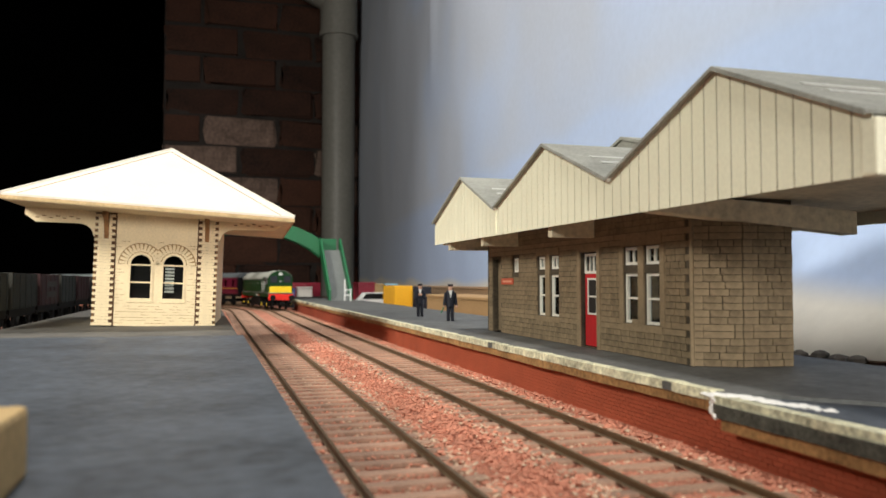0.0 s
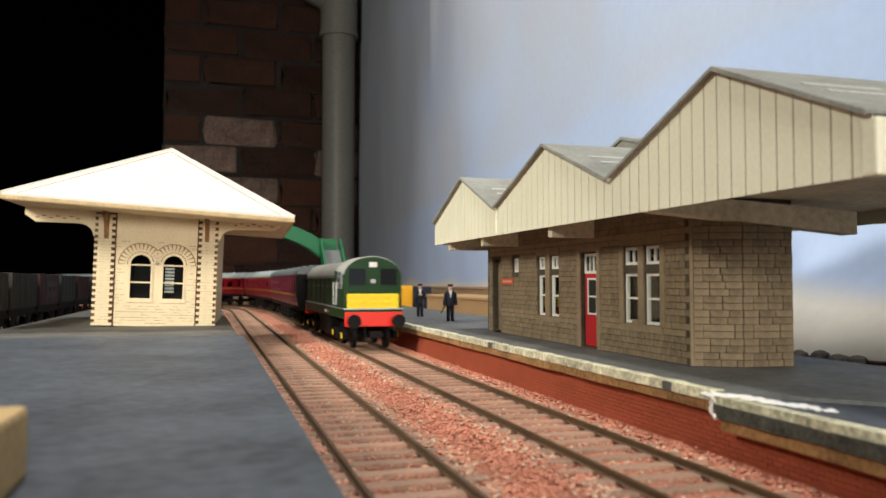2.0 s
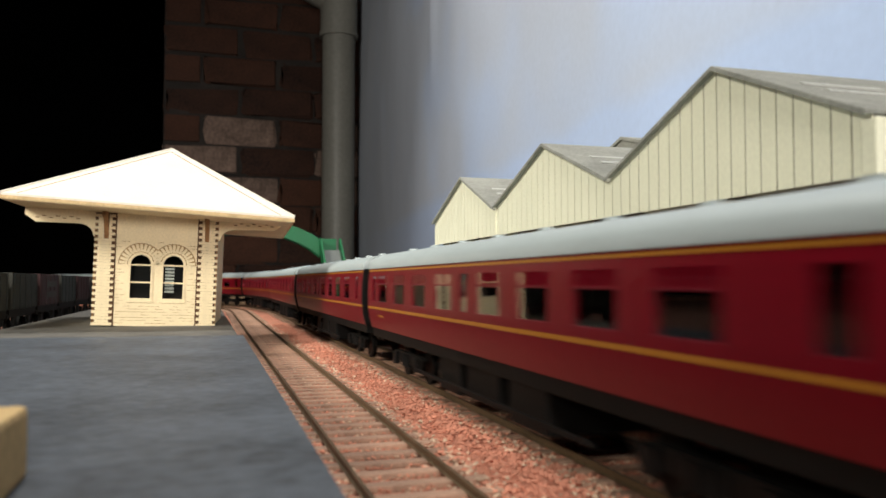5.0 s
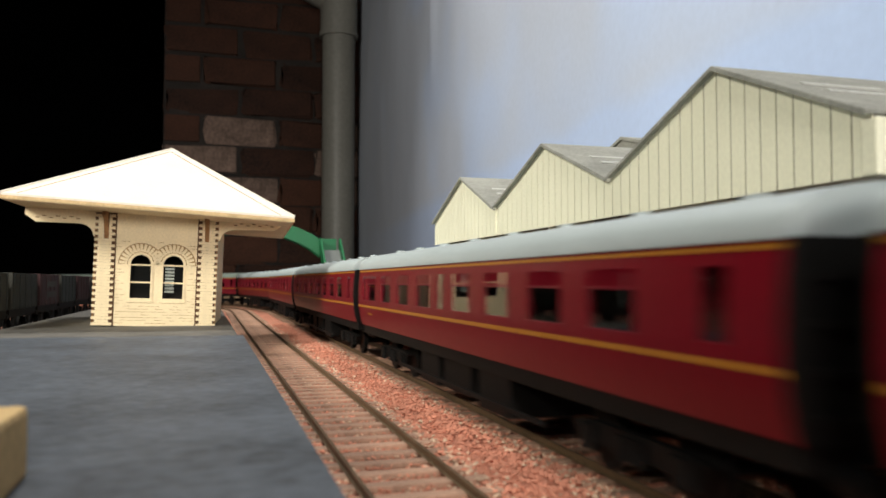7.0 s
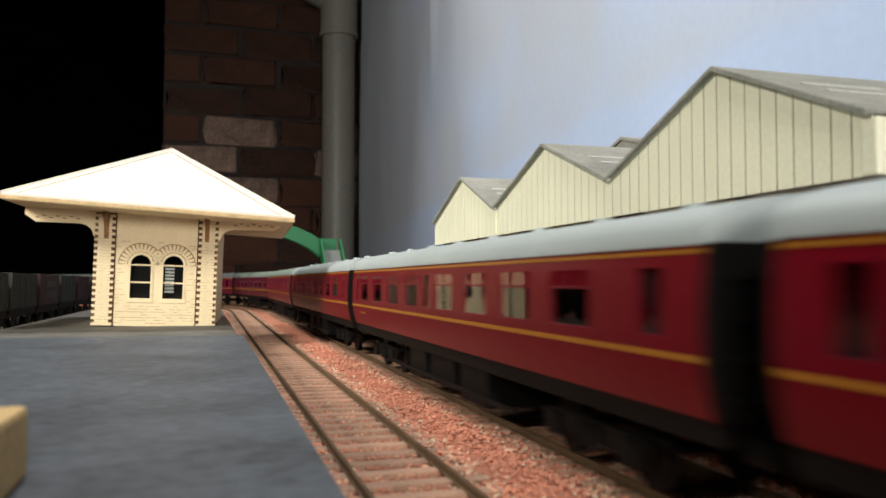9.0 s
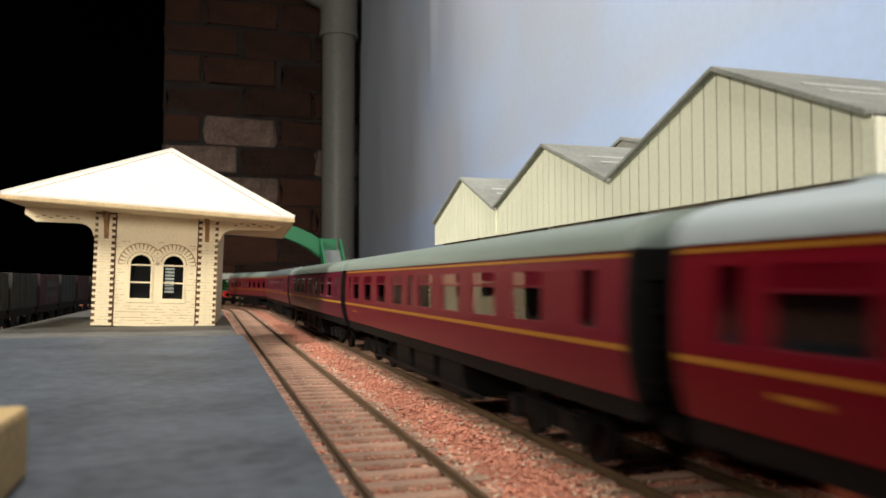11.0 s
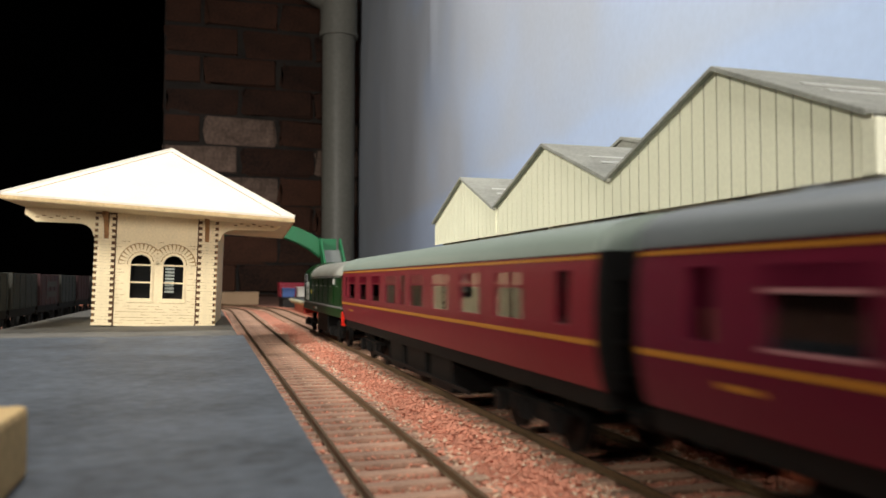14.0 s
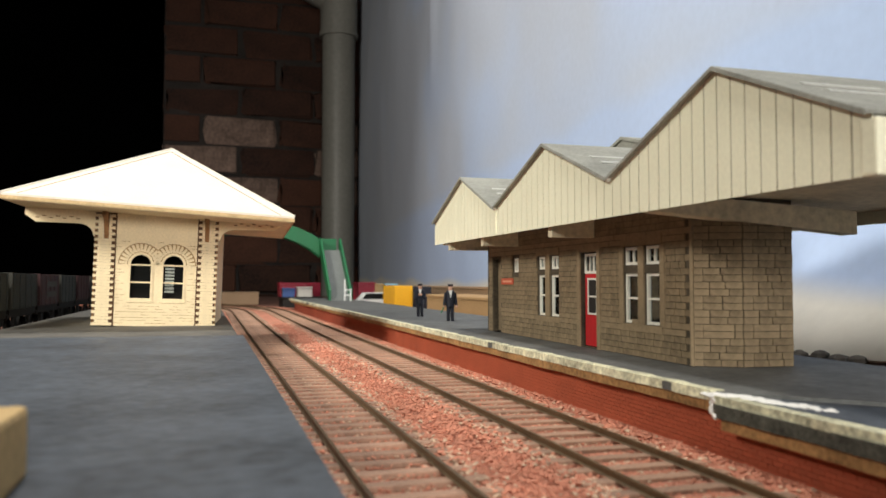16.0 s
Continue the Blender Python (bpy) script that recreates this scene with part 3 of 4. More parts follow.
# ---- the stone station building on the main platform ----
def stone_building():
    b = thing("stone_station", "sandstone station building with cream boarded gable canopy", "station building", 0, 0, PLAT)
    FX, Y0, Y1, H = 126.0, 190.0, 354.0, 45.0
    corner, end = (137.0, 183.0), (152.0, 182.0)
    # openings along the front: y centre, width, bottom, top
    doors = [(251.3, 12.4, 0.4, 33.0)]
    wins = []
    for y in (210.0, 222.5):
        wins += [(y, 8.5, 10.0, 25.4), (y, 8.5, 28.0, 33.6)]
    for y in (280.0, 292.0):
        wins += [(y, 7.2, 9.6, 25.4), (y, 7.2, 27.6, 32.6)]
    wins += [(320.0, 6.0, 26.8, 32.7)]
    porch = [(343.4, 10.4, 0.0, 33.0)]
    holes = [[(y - w / 2, z0), (y + w / 2, z0), (y + w / 2, z1), (y - w / 2, z1)] for y, w, z0, z1 in doors + wins + porch]

    def side(outline, hh, x0, x1):
        bm = wall_with_holes(outline, hh, x0, x1)
        for v in bm.verts:
            v.co = Vector((v.co.y, v.co.x, v.co.z))
        bmesh.ops.recalc_face_normals(bm, faces=bm.faces)
        return bm
    part("front_wall", side([(Y0, 0), (Y1, 0), (Y1, H), (Y0, H)], holes, FX, FX + 2.5), MORTAR, b, "sooty mortar of the front wall")
    part("back_wall", side([(Y0 - 7, 0), (Y1, 0), (Y1, H), (Y0 - 7, H)], [[(226, 7), (296, 7), (296, 36), (226, 36)]], end[0] - 2, end[0]), MORTAR, b)
    part("end_wall", prism(B(), [(FX, Y0 - 0.05), corner, (end[0], end[1]), (end[0], end[1] + 1.6), (corner[0] + 0.5, corner[1] + 1.9), (FX + 2, Y0 - 0.05)], "z", 0, H), MORTAR, b)
    part("far_end_wall", box(B(), FX, end[0], Y1 + 0.05, Y1 + 2, 0, H), MORTAR, b)
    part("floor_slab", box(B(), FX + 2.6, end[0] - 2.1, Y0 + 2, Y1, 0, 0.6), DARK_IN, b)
    rng = random.Random(9)
    count = [0]
    blocks = {}
    rest = {0: B(), 1: B()}

    def block(w, h, dressed=0):
        key = (round(w * 2) / 2, h, dressed)
        if key not in blocks:
            blocks[key] = mesh_of("stone", box(B(), 0, 0.35, -key[0] / 2 + 0.11, key[0] / 2 - 0.11, 0.09, h - 0.09, 0.07), STONE_TRIM if dressed else STONE)
        return blocks[key]

    def clear(y0, y1, z0, z1):
        return not any(y0 < y + w / 2 + 0.6 and y1 > y - w / 2 - 0.6 and z0 < t + 0.3 and z1 > s - 0.3 for y, w, s, t in doors + wins + porch)
    ch = 1.9
    for r in range(23):
        z = r * ch
        y = Y0 + (0 if r % 2 else 2.6)
        dressed = int(r in (4, 5, 18, 19))
        while y < Y1 - 1:
            w = rng.choice((4.5, 5.0, 5.5)) * (2.2 if dressed else 1)
            if y < Y0 + 3 and not dressed:
                w = 5.0 if r % 4 < 2 else 3.0
            w = min(w, Y1 - y)
            for s0, s1 in ((y, y + w),):
                ww = w
                if not clear(s0, s1, z, z + ch):
                    # cut the stone back to the opening's edge
                    cut = [q for q in doors + wins + porch if s0 < q[0] + q[1] / 2 + 0.6 and s1 > q[0] - q[1] / 2 - 0.6 and z < q[3] + 0.3 and z + ch > q[2] - 0.3][0]
                    l, h = cut[0] - cut[1] / 2 - 0.7, cut[0] + cut[1] / 2 + 0.7
                    if s0 < l - 1:
                        ww, s1 = l - s0, l
                    elif s1 > h + 1:
                        ww, s0 = s1 - h, h
                    else:
                        continue
                if count[0] < 290 and s0 < 345:
                    o = piece("stone", block(ww, ch, dressed), b, FX - 0.3, (s0 + s1) / 2, z)
                    count[0] += 1
                else:
                    box(rest[dressed], FX - 0.3, FX + 0.05, s0 + 0.11, s1 - 0.11, z + 0.09, z + ch - 0.09)
            y += w
    part("front_stonework", rest[0], STONE, b)["kind"] = "stuff"
    part("front_ashlar", rest[1], STONE_TRIM, b)["kind"] = "stuff"
    # stones of the splayed corner and the end wall
    for (ax, ay), (cx, cy) in (((FX, Y0), corner), (corner, end)):
        L = math.hypot(cx - ax, cy - ay)
        ang = math.atan2(cy - ay, cx - ax)
        for r in range(23):
            u = 0.0
            edge = True
            while u < L - 0.8:
                w = (2.8 if r % 4 < 2 else 4.6) if edge else (8.0 if r in (4, 5, 18, 19) else rng.choice((4.0, 4.5, 5.0)))
                if L - u - w < 1.6:
                    w = L - u
                dressed = int(r in (4, 5, 18, 19) or edge)
                m = block(w, ch, dressed)
                o = piece("stone", m, b, ax + (u + w / 2) * math.cos(ang), ay + (u + w / 2) * math.sin(ang), r * ch, ang - math.pi / 2)
                o.location += Vector((math.sin(ang), -math.cos(ang), 0)) * 0.0003
                o.rotation_euler = (0, 0, ang + math.pi / 2)
                u += w
                edge = False
    part("corner_strip", rod(B(), (FX - 0.1, Y0 - 0.1, 0), (FX - 0.1, Y0 - 0.1, H), 0.6, 8), STONE_TRIM, b)
    # windows, door
    for y, w, z0, z1 in wins:
        win = part("window", box(B(), FX + 1.1, FX + 1.2, y - w / 2, y + w / 2, z0, z1), GLASS, b)
        win.visible_shadow = False
        for q in ((y - w / 2, y - w / 2 + 0.9, z0, z1), (y + w / 2 - 0.9, y + w / 2, z0, z1), (y - w / 2 + 0.9, y + w / 2 - 0.9, z0, z0 + 0.9), (y - w / 2 + 0.9, y + w / 2 - 0.9, z1 - 0.9, z1)):
            part("window_frame", box(B(), FX + 0.5, FX + 1.5, *q), WHITE_CARD, win, "white card frame")
        bar = (y - w / 2 + 0.9, y + w / 2 - 0.9, (z0 + z1) / 2 - 0.35, (z0 + z1) / 2 + 0.35) if z1 - z0 > 9 else (y - 0.3, y + 0.3, z0 + 0.9, z1 - 0.9)
        part("glazing_bar", box(B(), FX + 0.7, FX + 1.4, *bar), WHITE_CARD, win)
    for y, w, z0, z1 in [(216.2, 23.6, 7.6, 9.8), (216.2, 23.6, 33.9, 36.9), (286, 21.4, 7.4, 9.4), (286, 21.4, 33.0, 35.6), (216.2, 3.2, 10, 33.8), (286, 4.0, 9.6, 32.9), (204.3, 2.4, 10, 33.8), (228.2, 2.4, 10, 33.8)]:
        part("dressed_surround", box(B(), FX - 0.5, FX - 0.02, y - w / 2, y + w / 2, z0, z1), STONE_TRIM, b, "plain sandstone window surround")
    y, w, z0, z1 = doors[0]
    d = part("door", box(B(), FX + 1.2, FX + 2.0, y - w / 2 + 0.8, y + w / 2 - 0.8, 0.6, 25.5, 0.1), RED_DOOR, b, "red panelled door")
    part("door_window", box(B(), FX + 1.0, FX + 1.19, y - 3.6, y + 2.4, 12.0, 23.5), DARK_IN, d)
    for q in ((y - 4.2, y - 3.5, 11.4, 24.1), (y + 2.3, y + 3.0, 11.4, 24.1), (y - 3.5, y + 2.3, 11.4, 12.1), (y - 3.5, y + 2.3, 23.4, 24.1), (y - 3.5, y + 2.3, 17.4, 18.0)):
        part("door_window_frame", box(B(), FX + 0.8, FX + 1.3, *q), WHITE_CARD, d)
    fan = part("fanlight", box(B(), FX + 1.2, FX + 1.3, y - w / 2 + 0.8, y + w / 2 - 0.8, 26.5, 32), GLASS, b)
    for q in ((y - 5.2, y + 5.2, 25.6, 26.6), (y - 5.2, y + 5.2, 31.6, 32.6), (y - 5.2, y - 4.4, 26.6, 31.6), (y + 4.4, y + 5.2, 26.6, 31.6), (y - 1.6, y - 1.0, 26.6, 31.6), (y + 1.2, y + 1.8, 26.6, 31.6)):
        part("fanlight_frame", box(B(), FX + 0.9, FX + 1.5, *q), WHITE_CARD, fan)
    for q in ((y - w / 2 - 2.4, y - w / 2 - 0.1, 0, 35.6), (y + w / 2 + 0.1, y + w / 2 + 2.4, 0, 35.6), (y - w / 2, y + w / 2, 33.1, 35.6)):
        part("door_surround", box(B(), FX - 0.55, FX - 0.03, *q), STONE_TRIM, b, "plain sandstone door surround")
    s = part("sign", box(B(), FX - 0.7, FX - 0.35, 322, 336, 21.6, 24.2), RED_SIGN, b, "small red enamel sign")
    part("lettering", box(B(), FX - 0.74, FX - 0.7, 323.5, 334.5, 22.5, 23.3), mat("sign_lettering", (0.6, 0.3, 0.2)), s)
    part("porch_recess", box(B(), FX + 2.6, FX + 3.4, 337, 350, 0.1, 33), STONE, b)
    # canopy: three gables over the platform, boarded fronts
    VX, BX = 108.0, 205.0
    low, valley, heights = 41.0, 51.5, (70.1, 68.6, 68.6)
    ends, peaks = (109.0, 202.0, 295.5, 384.5), (152.2, 247.0, 338.0)

    def top_at(y):
        for i in range(3):
            if ends[i] <= y <= ends[i + 1]:
                a = ends[i] if y < peaks[i] else ends[i + 1]
                return heights[i] + (valley - heights[i]) * abs(y - peaks[i]) / abs(a - peaks[i])
        return valley
    part("valance_backing", prism(B(), [(ends[0], low + 0.3), (ends[3], low + 0.3), (ends[3], valley - 0.4)] + [q for i in (2, 1, 0) for q in ((peaks[i], heights[i] - 0.4), (ends[i], valley - 0.4))], "x", VX + 0.18, VX + 1.4), VALANCE_GAP, b)
    n = 57
    for i in range(n):
        y0 = ends[0] + (ends[3] - ends[0]) * i / n
        y1 = ends[0] + (ends[3] - ends[0]) * (i + 1) / n
        y0, y1 = y0 + 0.2, y1 - 0.2
        tops = [(y1, top_at(y1))] + [(q, top_at(q)) for q in peaks + ends if y0 < q < y1] + [(y0, top_at(y0))]
        part("board", prism(B(), [(y0, low), (y1, low)] + tops, "x", VX, VX + 0.17), VALANCE, b)
    for x0 in (BX - 1,):
        part("rear_valance", prism(B(), [(ends[0], low + 0.3), (ends[3], low + 0.3), (ends[3], valley - 0.4)] + [q for i in (2, 1, 0) for q in ((peaks[i], heights[i] - 0.4), (ends[i], valley - 0.4))], "x", x0, x0 + 1.4), VALANCE, b, "cream boarded rear valance")
    for y in (ends[0], ends[3]):
        part("end_valance", box(B(), VX + 4.4, BX + 0.3, y - 0.6, y + 0.6, low, valley - 0.5), VALANCE, b, "cream boarded end valance")
    part("corner_post", box(B(), VX - 0.4, VX + 3.2, ends[0] - 1.2, ends[0] + 2.6, low - 0.1, valley - 0.5, 0.6), VALANCE, b)
    for i in range(3):
        for a, c in ((ends[i], peaks[i]), (peaks[i], ends[i + 1])):
            za, zc = (valley, heights[i]) if c == peaks[i] else (heights[i], valley)
            part("roof_slope", prism(B(), [(a, za), (c, zc), (c, zc + 0.7), (a, za + 0.7)], "x", VX - 1.6, BX + 0.8), ROOF_GREY, b, "grey slate-printed canopy roof slope")
            part("barge_board", prism(B(), [(a, za - 0.35), (c, zc - 0.35), (c, zc + 0.5), (a, za + 0.5)], "x", VX - 1.8, VX - 1.62), ROOF_GREY, b)
            # pale skylight bars
            f = lambda y: za + (zc - za) * (y - a) / (c - a)
            for k in (0.40, 0.56):
                m1, m2 = a + (c - a) * k, a + (c - a) * (k + 0.035)
                part("skylight_bar", prism(B(), [(m1, f(m1) + 0.75), (m2, f(m2) + 0.75), (m2, f(m2) + 1.1), (m1, f(m1) + 1.1)], "x", VX + 7, VX + 27), SKYLIGHT, b, "pale skylight bar on the slope")
        if i:
            part("gutter_end", ball(B(), (VX - 0.6, ends[i], valley + 0.3), 1.0), WHITE_CARD, b)
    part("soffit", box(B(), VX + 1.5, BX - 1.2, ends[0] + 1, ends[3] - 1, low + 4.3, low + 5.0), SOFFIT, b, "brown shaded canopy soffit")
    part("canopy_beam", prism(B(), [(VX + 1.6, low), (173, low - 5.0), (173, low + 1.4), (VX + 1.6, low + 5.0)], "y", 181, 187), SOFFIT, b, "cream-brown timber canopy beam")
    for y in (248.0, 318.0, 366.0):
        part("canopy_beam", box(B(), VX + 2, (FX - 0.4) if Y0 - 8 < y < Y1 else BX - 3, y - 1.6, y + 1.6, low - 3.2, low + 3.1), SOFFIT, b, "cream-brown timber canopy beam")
    part("valley_strip", box(B(), VX - 0.35, VX - 0.02, ends[2] - 0.5, ends[2] + 0.5, low, valley), VALANCE, b)
    # stone gable coping rising behind the canopy
    part("chimney", prism(B(), [(284, 56), (334, 56), (334, 72), (303, 83), (284, 78)], "x", 168, 176), ROOF_GREY, b, "stone gable parapet behind the canopy")
    part("coping", prism(B(), [(284, 78.1), (303, 83.1), (312, 80.6), (312, 81.6), (303, 84.4), (284, 79.4)], "x", 167, 177), ROOF_GREY, b, "grey gable coping")


stone_building()


# ---- rolling stock ----
def bogie(parent, y, style=0):
    g = new("bogie")
    g.parent = parent
    g.location = (0, y * MM, 0)
    for s in (-1, 1):
        bm = prism(B(), [(-21, 8.5), (-17, 9.4), (17, 9.4), (21, 8.5), (19, 4.6), (12, 5.6), (-12, 5.6), (-19, 4.6)], "x", s * 12.4 - 0.9, s * 12.4 + 0.9)
        f = part("side_frame", bm, BLACK, g, "black moulded bogie side frame")
        for yy in (-15, 15):
            part("axle_box", box(B(), s * 13.6 - 1, s * 13.6 + 1, yy - 2.2, yy + 2.2, 4.4, 9.0, 0.4), GREY_METAL if style == 2 else BLACK, g)
        for k in (-3, 0, 3):
            part("spring", rod(B(), (s * 13.5, k, 4.8), (s * 13.5, k, 8.8), 1.0, 8), BLACK, g)
    for yy in (-15, 15):
        bm = B()
        for s in (-1, 1):
            rod(bm, (s * 7.6, yy, 6.4), (s * 9.6, yy, 6.4), 6.3, 20)
        rod(bm, (-9, yy, 6.4), (9, yy, 6.4), 1.2, 8)
        part("wheelset", bm, BLACK, g, "dark steel wheelset")
    return g


def round_roof(hw, z0, z1, n=12):
    """The arched outline of a roof from eaves to eaves."""
    return [(hw * math.cos(math.pi * i / n), z0 + (z1 - z0) * math.sin(math.pi * i / n) ** 0.75) for i in range(n + 1)]


def coach(label, paint, roof, line_top, line_mid, frames, pattern, vents):
    c = thing("railway_coach", label, "railway carriage", group="coaches of the train")
    HW, L = 18.3, 131.0
    z0, zs, zw, zt = 16.3, 26.8, 36.4, 39.6

    def out(z):
        """Half the body's width: it tucks in below the waist and a little under the roof."""
        if z < 27:
            return 18.9 - 1.7 * ((27 - z) / (27 - z0)) ** 2
        return 18.9 - 0.8 * max(0.0, (z - 30) / (zt - 30)) ** 2

    def panel(bm, s, y0, y1, a, b2, thick=1.2, proud=0.0, n=6):
        zz = [a + (b2 - a) * i / n for i in range(n + 1)]
        prism(bm, [(s * (out(z) + proud), z) for z in zz] + [(s * (out(z) + proud - thick), z) for z in zz[::-1]], "y", y0, y1)
        return bm
    # window spans along the side
    if pattern == 0:      # open coach: four bays, a door, four bays, doors at the ends
        spans = [(-121, -115)] + [(y - 8, y + 8) for y in (-91, -64.5, -38, -11.5)] + [(3.5, 10)] + [(y - 8, y + 8) for y in (25, 51.5, 78, 104.5)] + [(117, 122.5)]
    elif pattern in (1, 4):    # corridor coach with wider spaced windows
        k = 5 if pattern == 4 else 0
        spans = [(-120, -114), (-99 + k, -83 + k), (-70 + k, -54 + k), (-44 + k, -28 + k), (-13 + k, 3 + k), (15 + k, 20 + k), (28 + k, 44 + k), (54 + k, 70 + k), (82 + k, 98 + k), (113, 118)]
    else:                 # brake: small paired windows at the ends, plain middle
        spans = [(-121, -115), (-101, -94), (-85, -77), (-57, -49), (-36, -27), (-18, -13), (-5, 0), (9, 21), (36, 48), (62, 74), (88, 100), (118, 123)]
    bm = B()
    for s in (-1, 1):
        panel(bm, s, -L, L, z0, zs, n=10)
        panel(bm, s, -L, L, zw, zt)
        edges = [-L] + [q for sp in spans for q in sp] + [L]
        for a, b2 in zip(edges[::2], edges[1::2]):
            panel(bm, s, a, b2, zs, zw)
    for s in (-1, 1):
        box(bm, -15.9, 15.9, s * L - 0.6, s * L + 0.6, z0, zt)
    part("body", bm, paint, c, "", True)
    prof = [(-18.5, zt - 0.3)] + round_roof(18.5, zt, 46.4, 16)[::-1] + [(18.5, zt - 0.3)]
    part("roof", prism(B(), prof, "y", -L - 0.8, L + 0.8), roof, c, smooth=True)
    part("floor", box(B(), -15.8, 15.8, -L + 1, L - 1, z0, z0 + 1.5), BLACK, c)
    inn = B()
    for i in range(13):
        y = -119 + i * 19.8
        box(inn, -HW + 3, HW - 8, y - 1.2, y + 1.2, z0 + 1.6, zs + 4)
    part("seats", inn, TABLE_IN if pattern != 2 else DARK_IN, c, "coach seats")
    part("partition", box(B(), 5.5, 6.2, -L + 2, L - 2, z0 + 1.6, zt - 0.1), DARK_IN, c) if pattern == 2 else None
    part("underframe", box(B(), -16.6, 16.6, -L, L, z0 - 3.4, z0 - 0.05), BLACK, c)
    for y0, y1, zb in ((-38, -16, 3.5), (-10, 14, 4.5), (20, 40, 3.8)):
        part("battery_box", box(B(), -HW + 3, HW - 3, y0, y1, zb, z0 - 3.45, 0.4), BLACK, c, "black underfloor equipment box")
    part("truss", box(B(), -HW + 1, -HW + 1.8, -60, 60, 6.0, 7.0), BLACK, c), part("truss", box(B(), HW - 1.8, HW - 1, -60, 60, 6.0, 7.0), BLACK, c)
    for s in (-1, 1):
        part("waist_line", panel(B(), s, -L, L, 23.8, 24.7, 0.1, 0.11, 2), line_mid, c, "gold lining along the waist")
        if line_top:
            part("cantrail_line", panel(B(), s, -L, L, 38.2, 38.8, 0.1, 0.11, 2), line_top, c, "gold lining under the roof")
        for a, b2 in spans:
            if (b2 - a) > 5:
                g = part("window", box(B(), s * (HW + 0.15) - 0.12, s * (HW + 0.15) + 0.12, a, b2, zs, zw), GLASS, c)
                g.visible_shadow = False
                if b2 - a > 9:
                    x0 = s * (HW + 0.3)
                    part("vent_bar", box(B(), x0 - 0.15, x0 + 0.15, a, b2, 33.2, 33.7), frames, g)
                    for y0, y1 in ((a, (a + b2) / 2 - 0.4), ((a + b2) / 2 + 0.4, b2)):
                        part("vent_light", box(B(), s * HW - 0.2, s * HW + 0.2, y0, y1, 33.7, zw), paint, g, "tinted sliding vent")
                    part("sill", box(B(), x0 - 0.3, x0 + 0.45, a - 0.3, b2 + 0.3, zs - 0.4, zs - 0.02), frames, g)
        if pattern == 1:
            for z in (20.6, 21.9):
                part("number_bar", panel(B(), s, 11.5, 17.0, z, z + 0.8, 0.1, 0.11, 2), GOLD, c, "small gold lettering bar")
        if pattern == 4:
            part("crest", panel(B(), s, -1, 3.4, 19.6, 23.2, 0.1, 0.11, 3), PINK_FRAME, c, "small pale gold crest")
        if pattern != 2:
            part("number_bar", panel(B(), s, 104, 112, 21.0, 21.8, 0.1, 0.11, 2), GOLD, c, "small gold number bar")
        # gangway and buffers
        gw = part("gangway", box(B(), -7.5, 7.5, s * (L + 0.6) if s > 0 else -L - 5.0, (L + 5.0) if s > 0 else -(L + 0.6), z0 + 2, zt + 1, 0.8), BLACK, c, "black corridor connection bellows")
        zz = [z0 + (zt - z0) * i / 10 for i in range(11)]
        end = prism(B(), [(out(z) + 0.03, z) for z in zz] + [(-out(z) - 0.03, z) for z in zz[::-1]], "y", s * (L + 0.05), s * (L + 1.0))
        part("end_panel", end, BLACK, c, "black coach end")
        for x in (-11, 11):
            part("buffer", rod(B(), (x, s * (L + 0.6), 13.5 - 1.5), (x, s * (L + 4.6), 12), 1.8, 12), BLACK, c)
        for k in range(4):
            part("end_step", box(B(), s * 13 - 2.2, s * 13 + 2.2, s * (L + 1.0) if s > 0 else -L - 1.9, L + 1.9 if s > 0 else -(L + 1.0), 18.5 + k * 5.4, 19.3 + k * 5.4), BLACK, c)
    part("coupling", box(B(), -1.2, 1.2, -L - 6.4, -L - 0.7, 7, 9.2), BLACK, c)
    part("coupling", box(B(), -1.2, 1.2, L + 0.7, L + 6.4, 7, 9.2), BLACK, c)
    vm = mesh_of("roof_vent", rod(B(), (0, 0, 0), (0, 0, 1.7), 1.9, 10, 1.5), roof)
    for i in range(vents):
        y = -110 + 220 * i / max(1, vents - 1)
        for x in (-5.5, 5.5):
            piece("roof_vent", vm, c, x, y, 45.1)
    bogie(c, -88), bogie(c, 88)
    return c


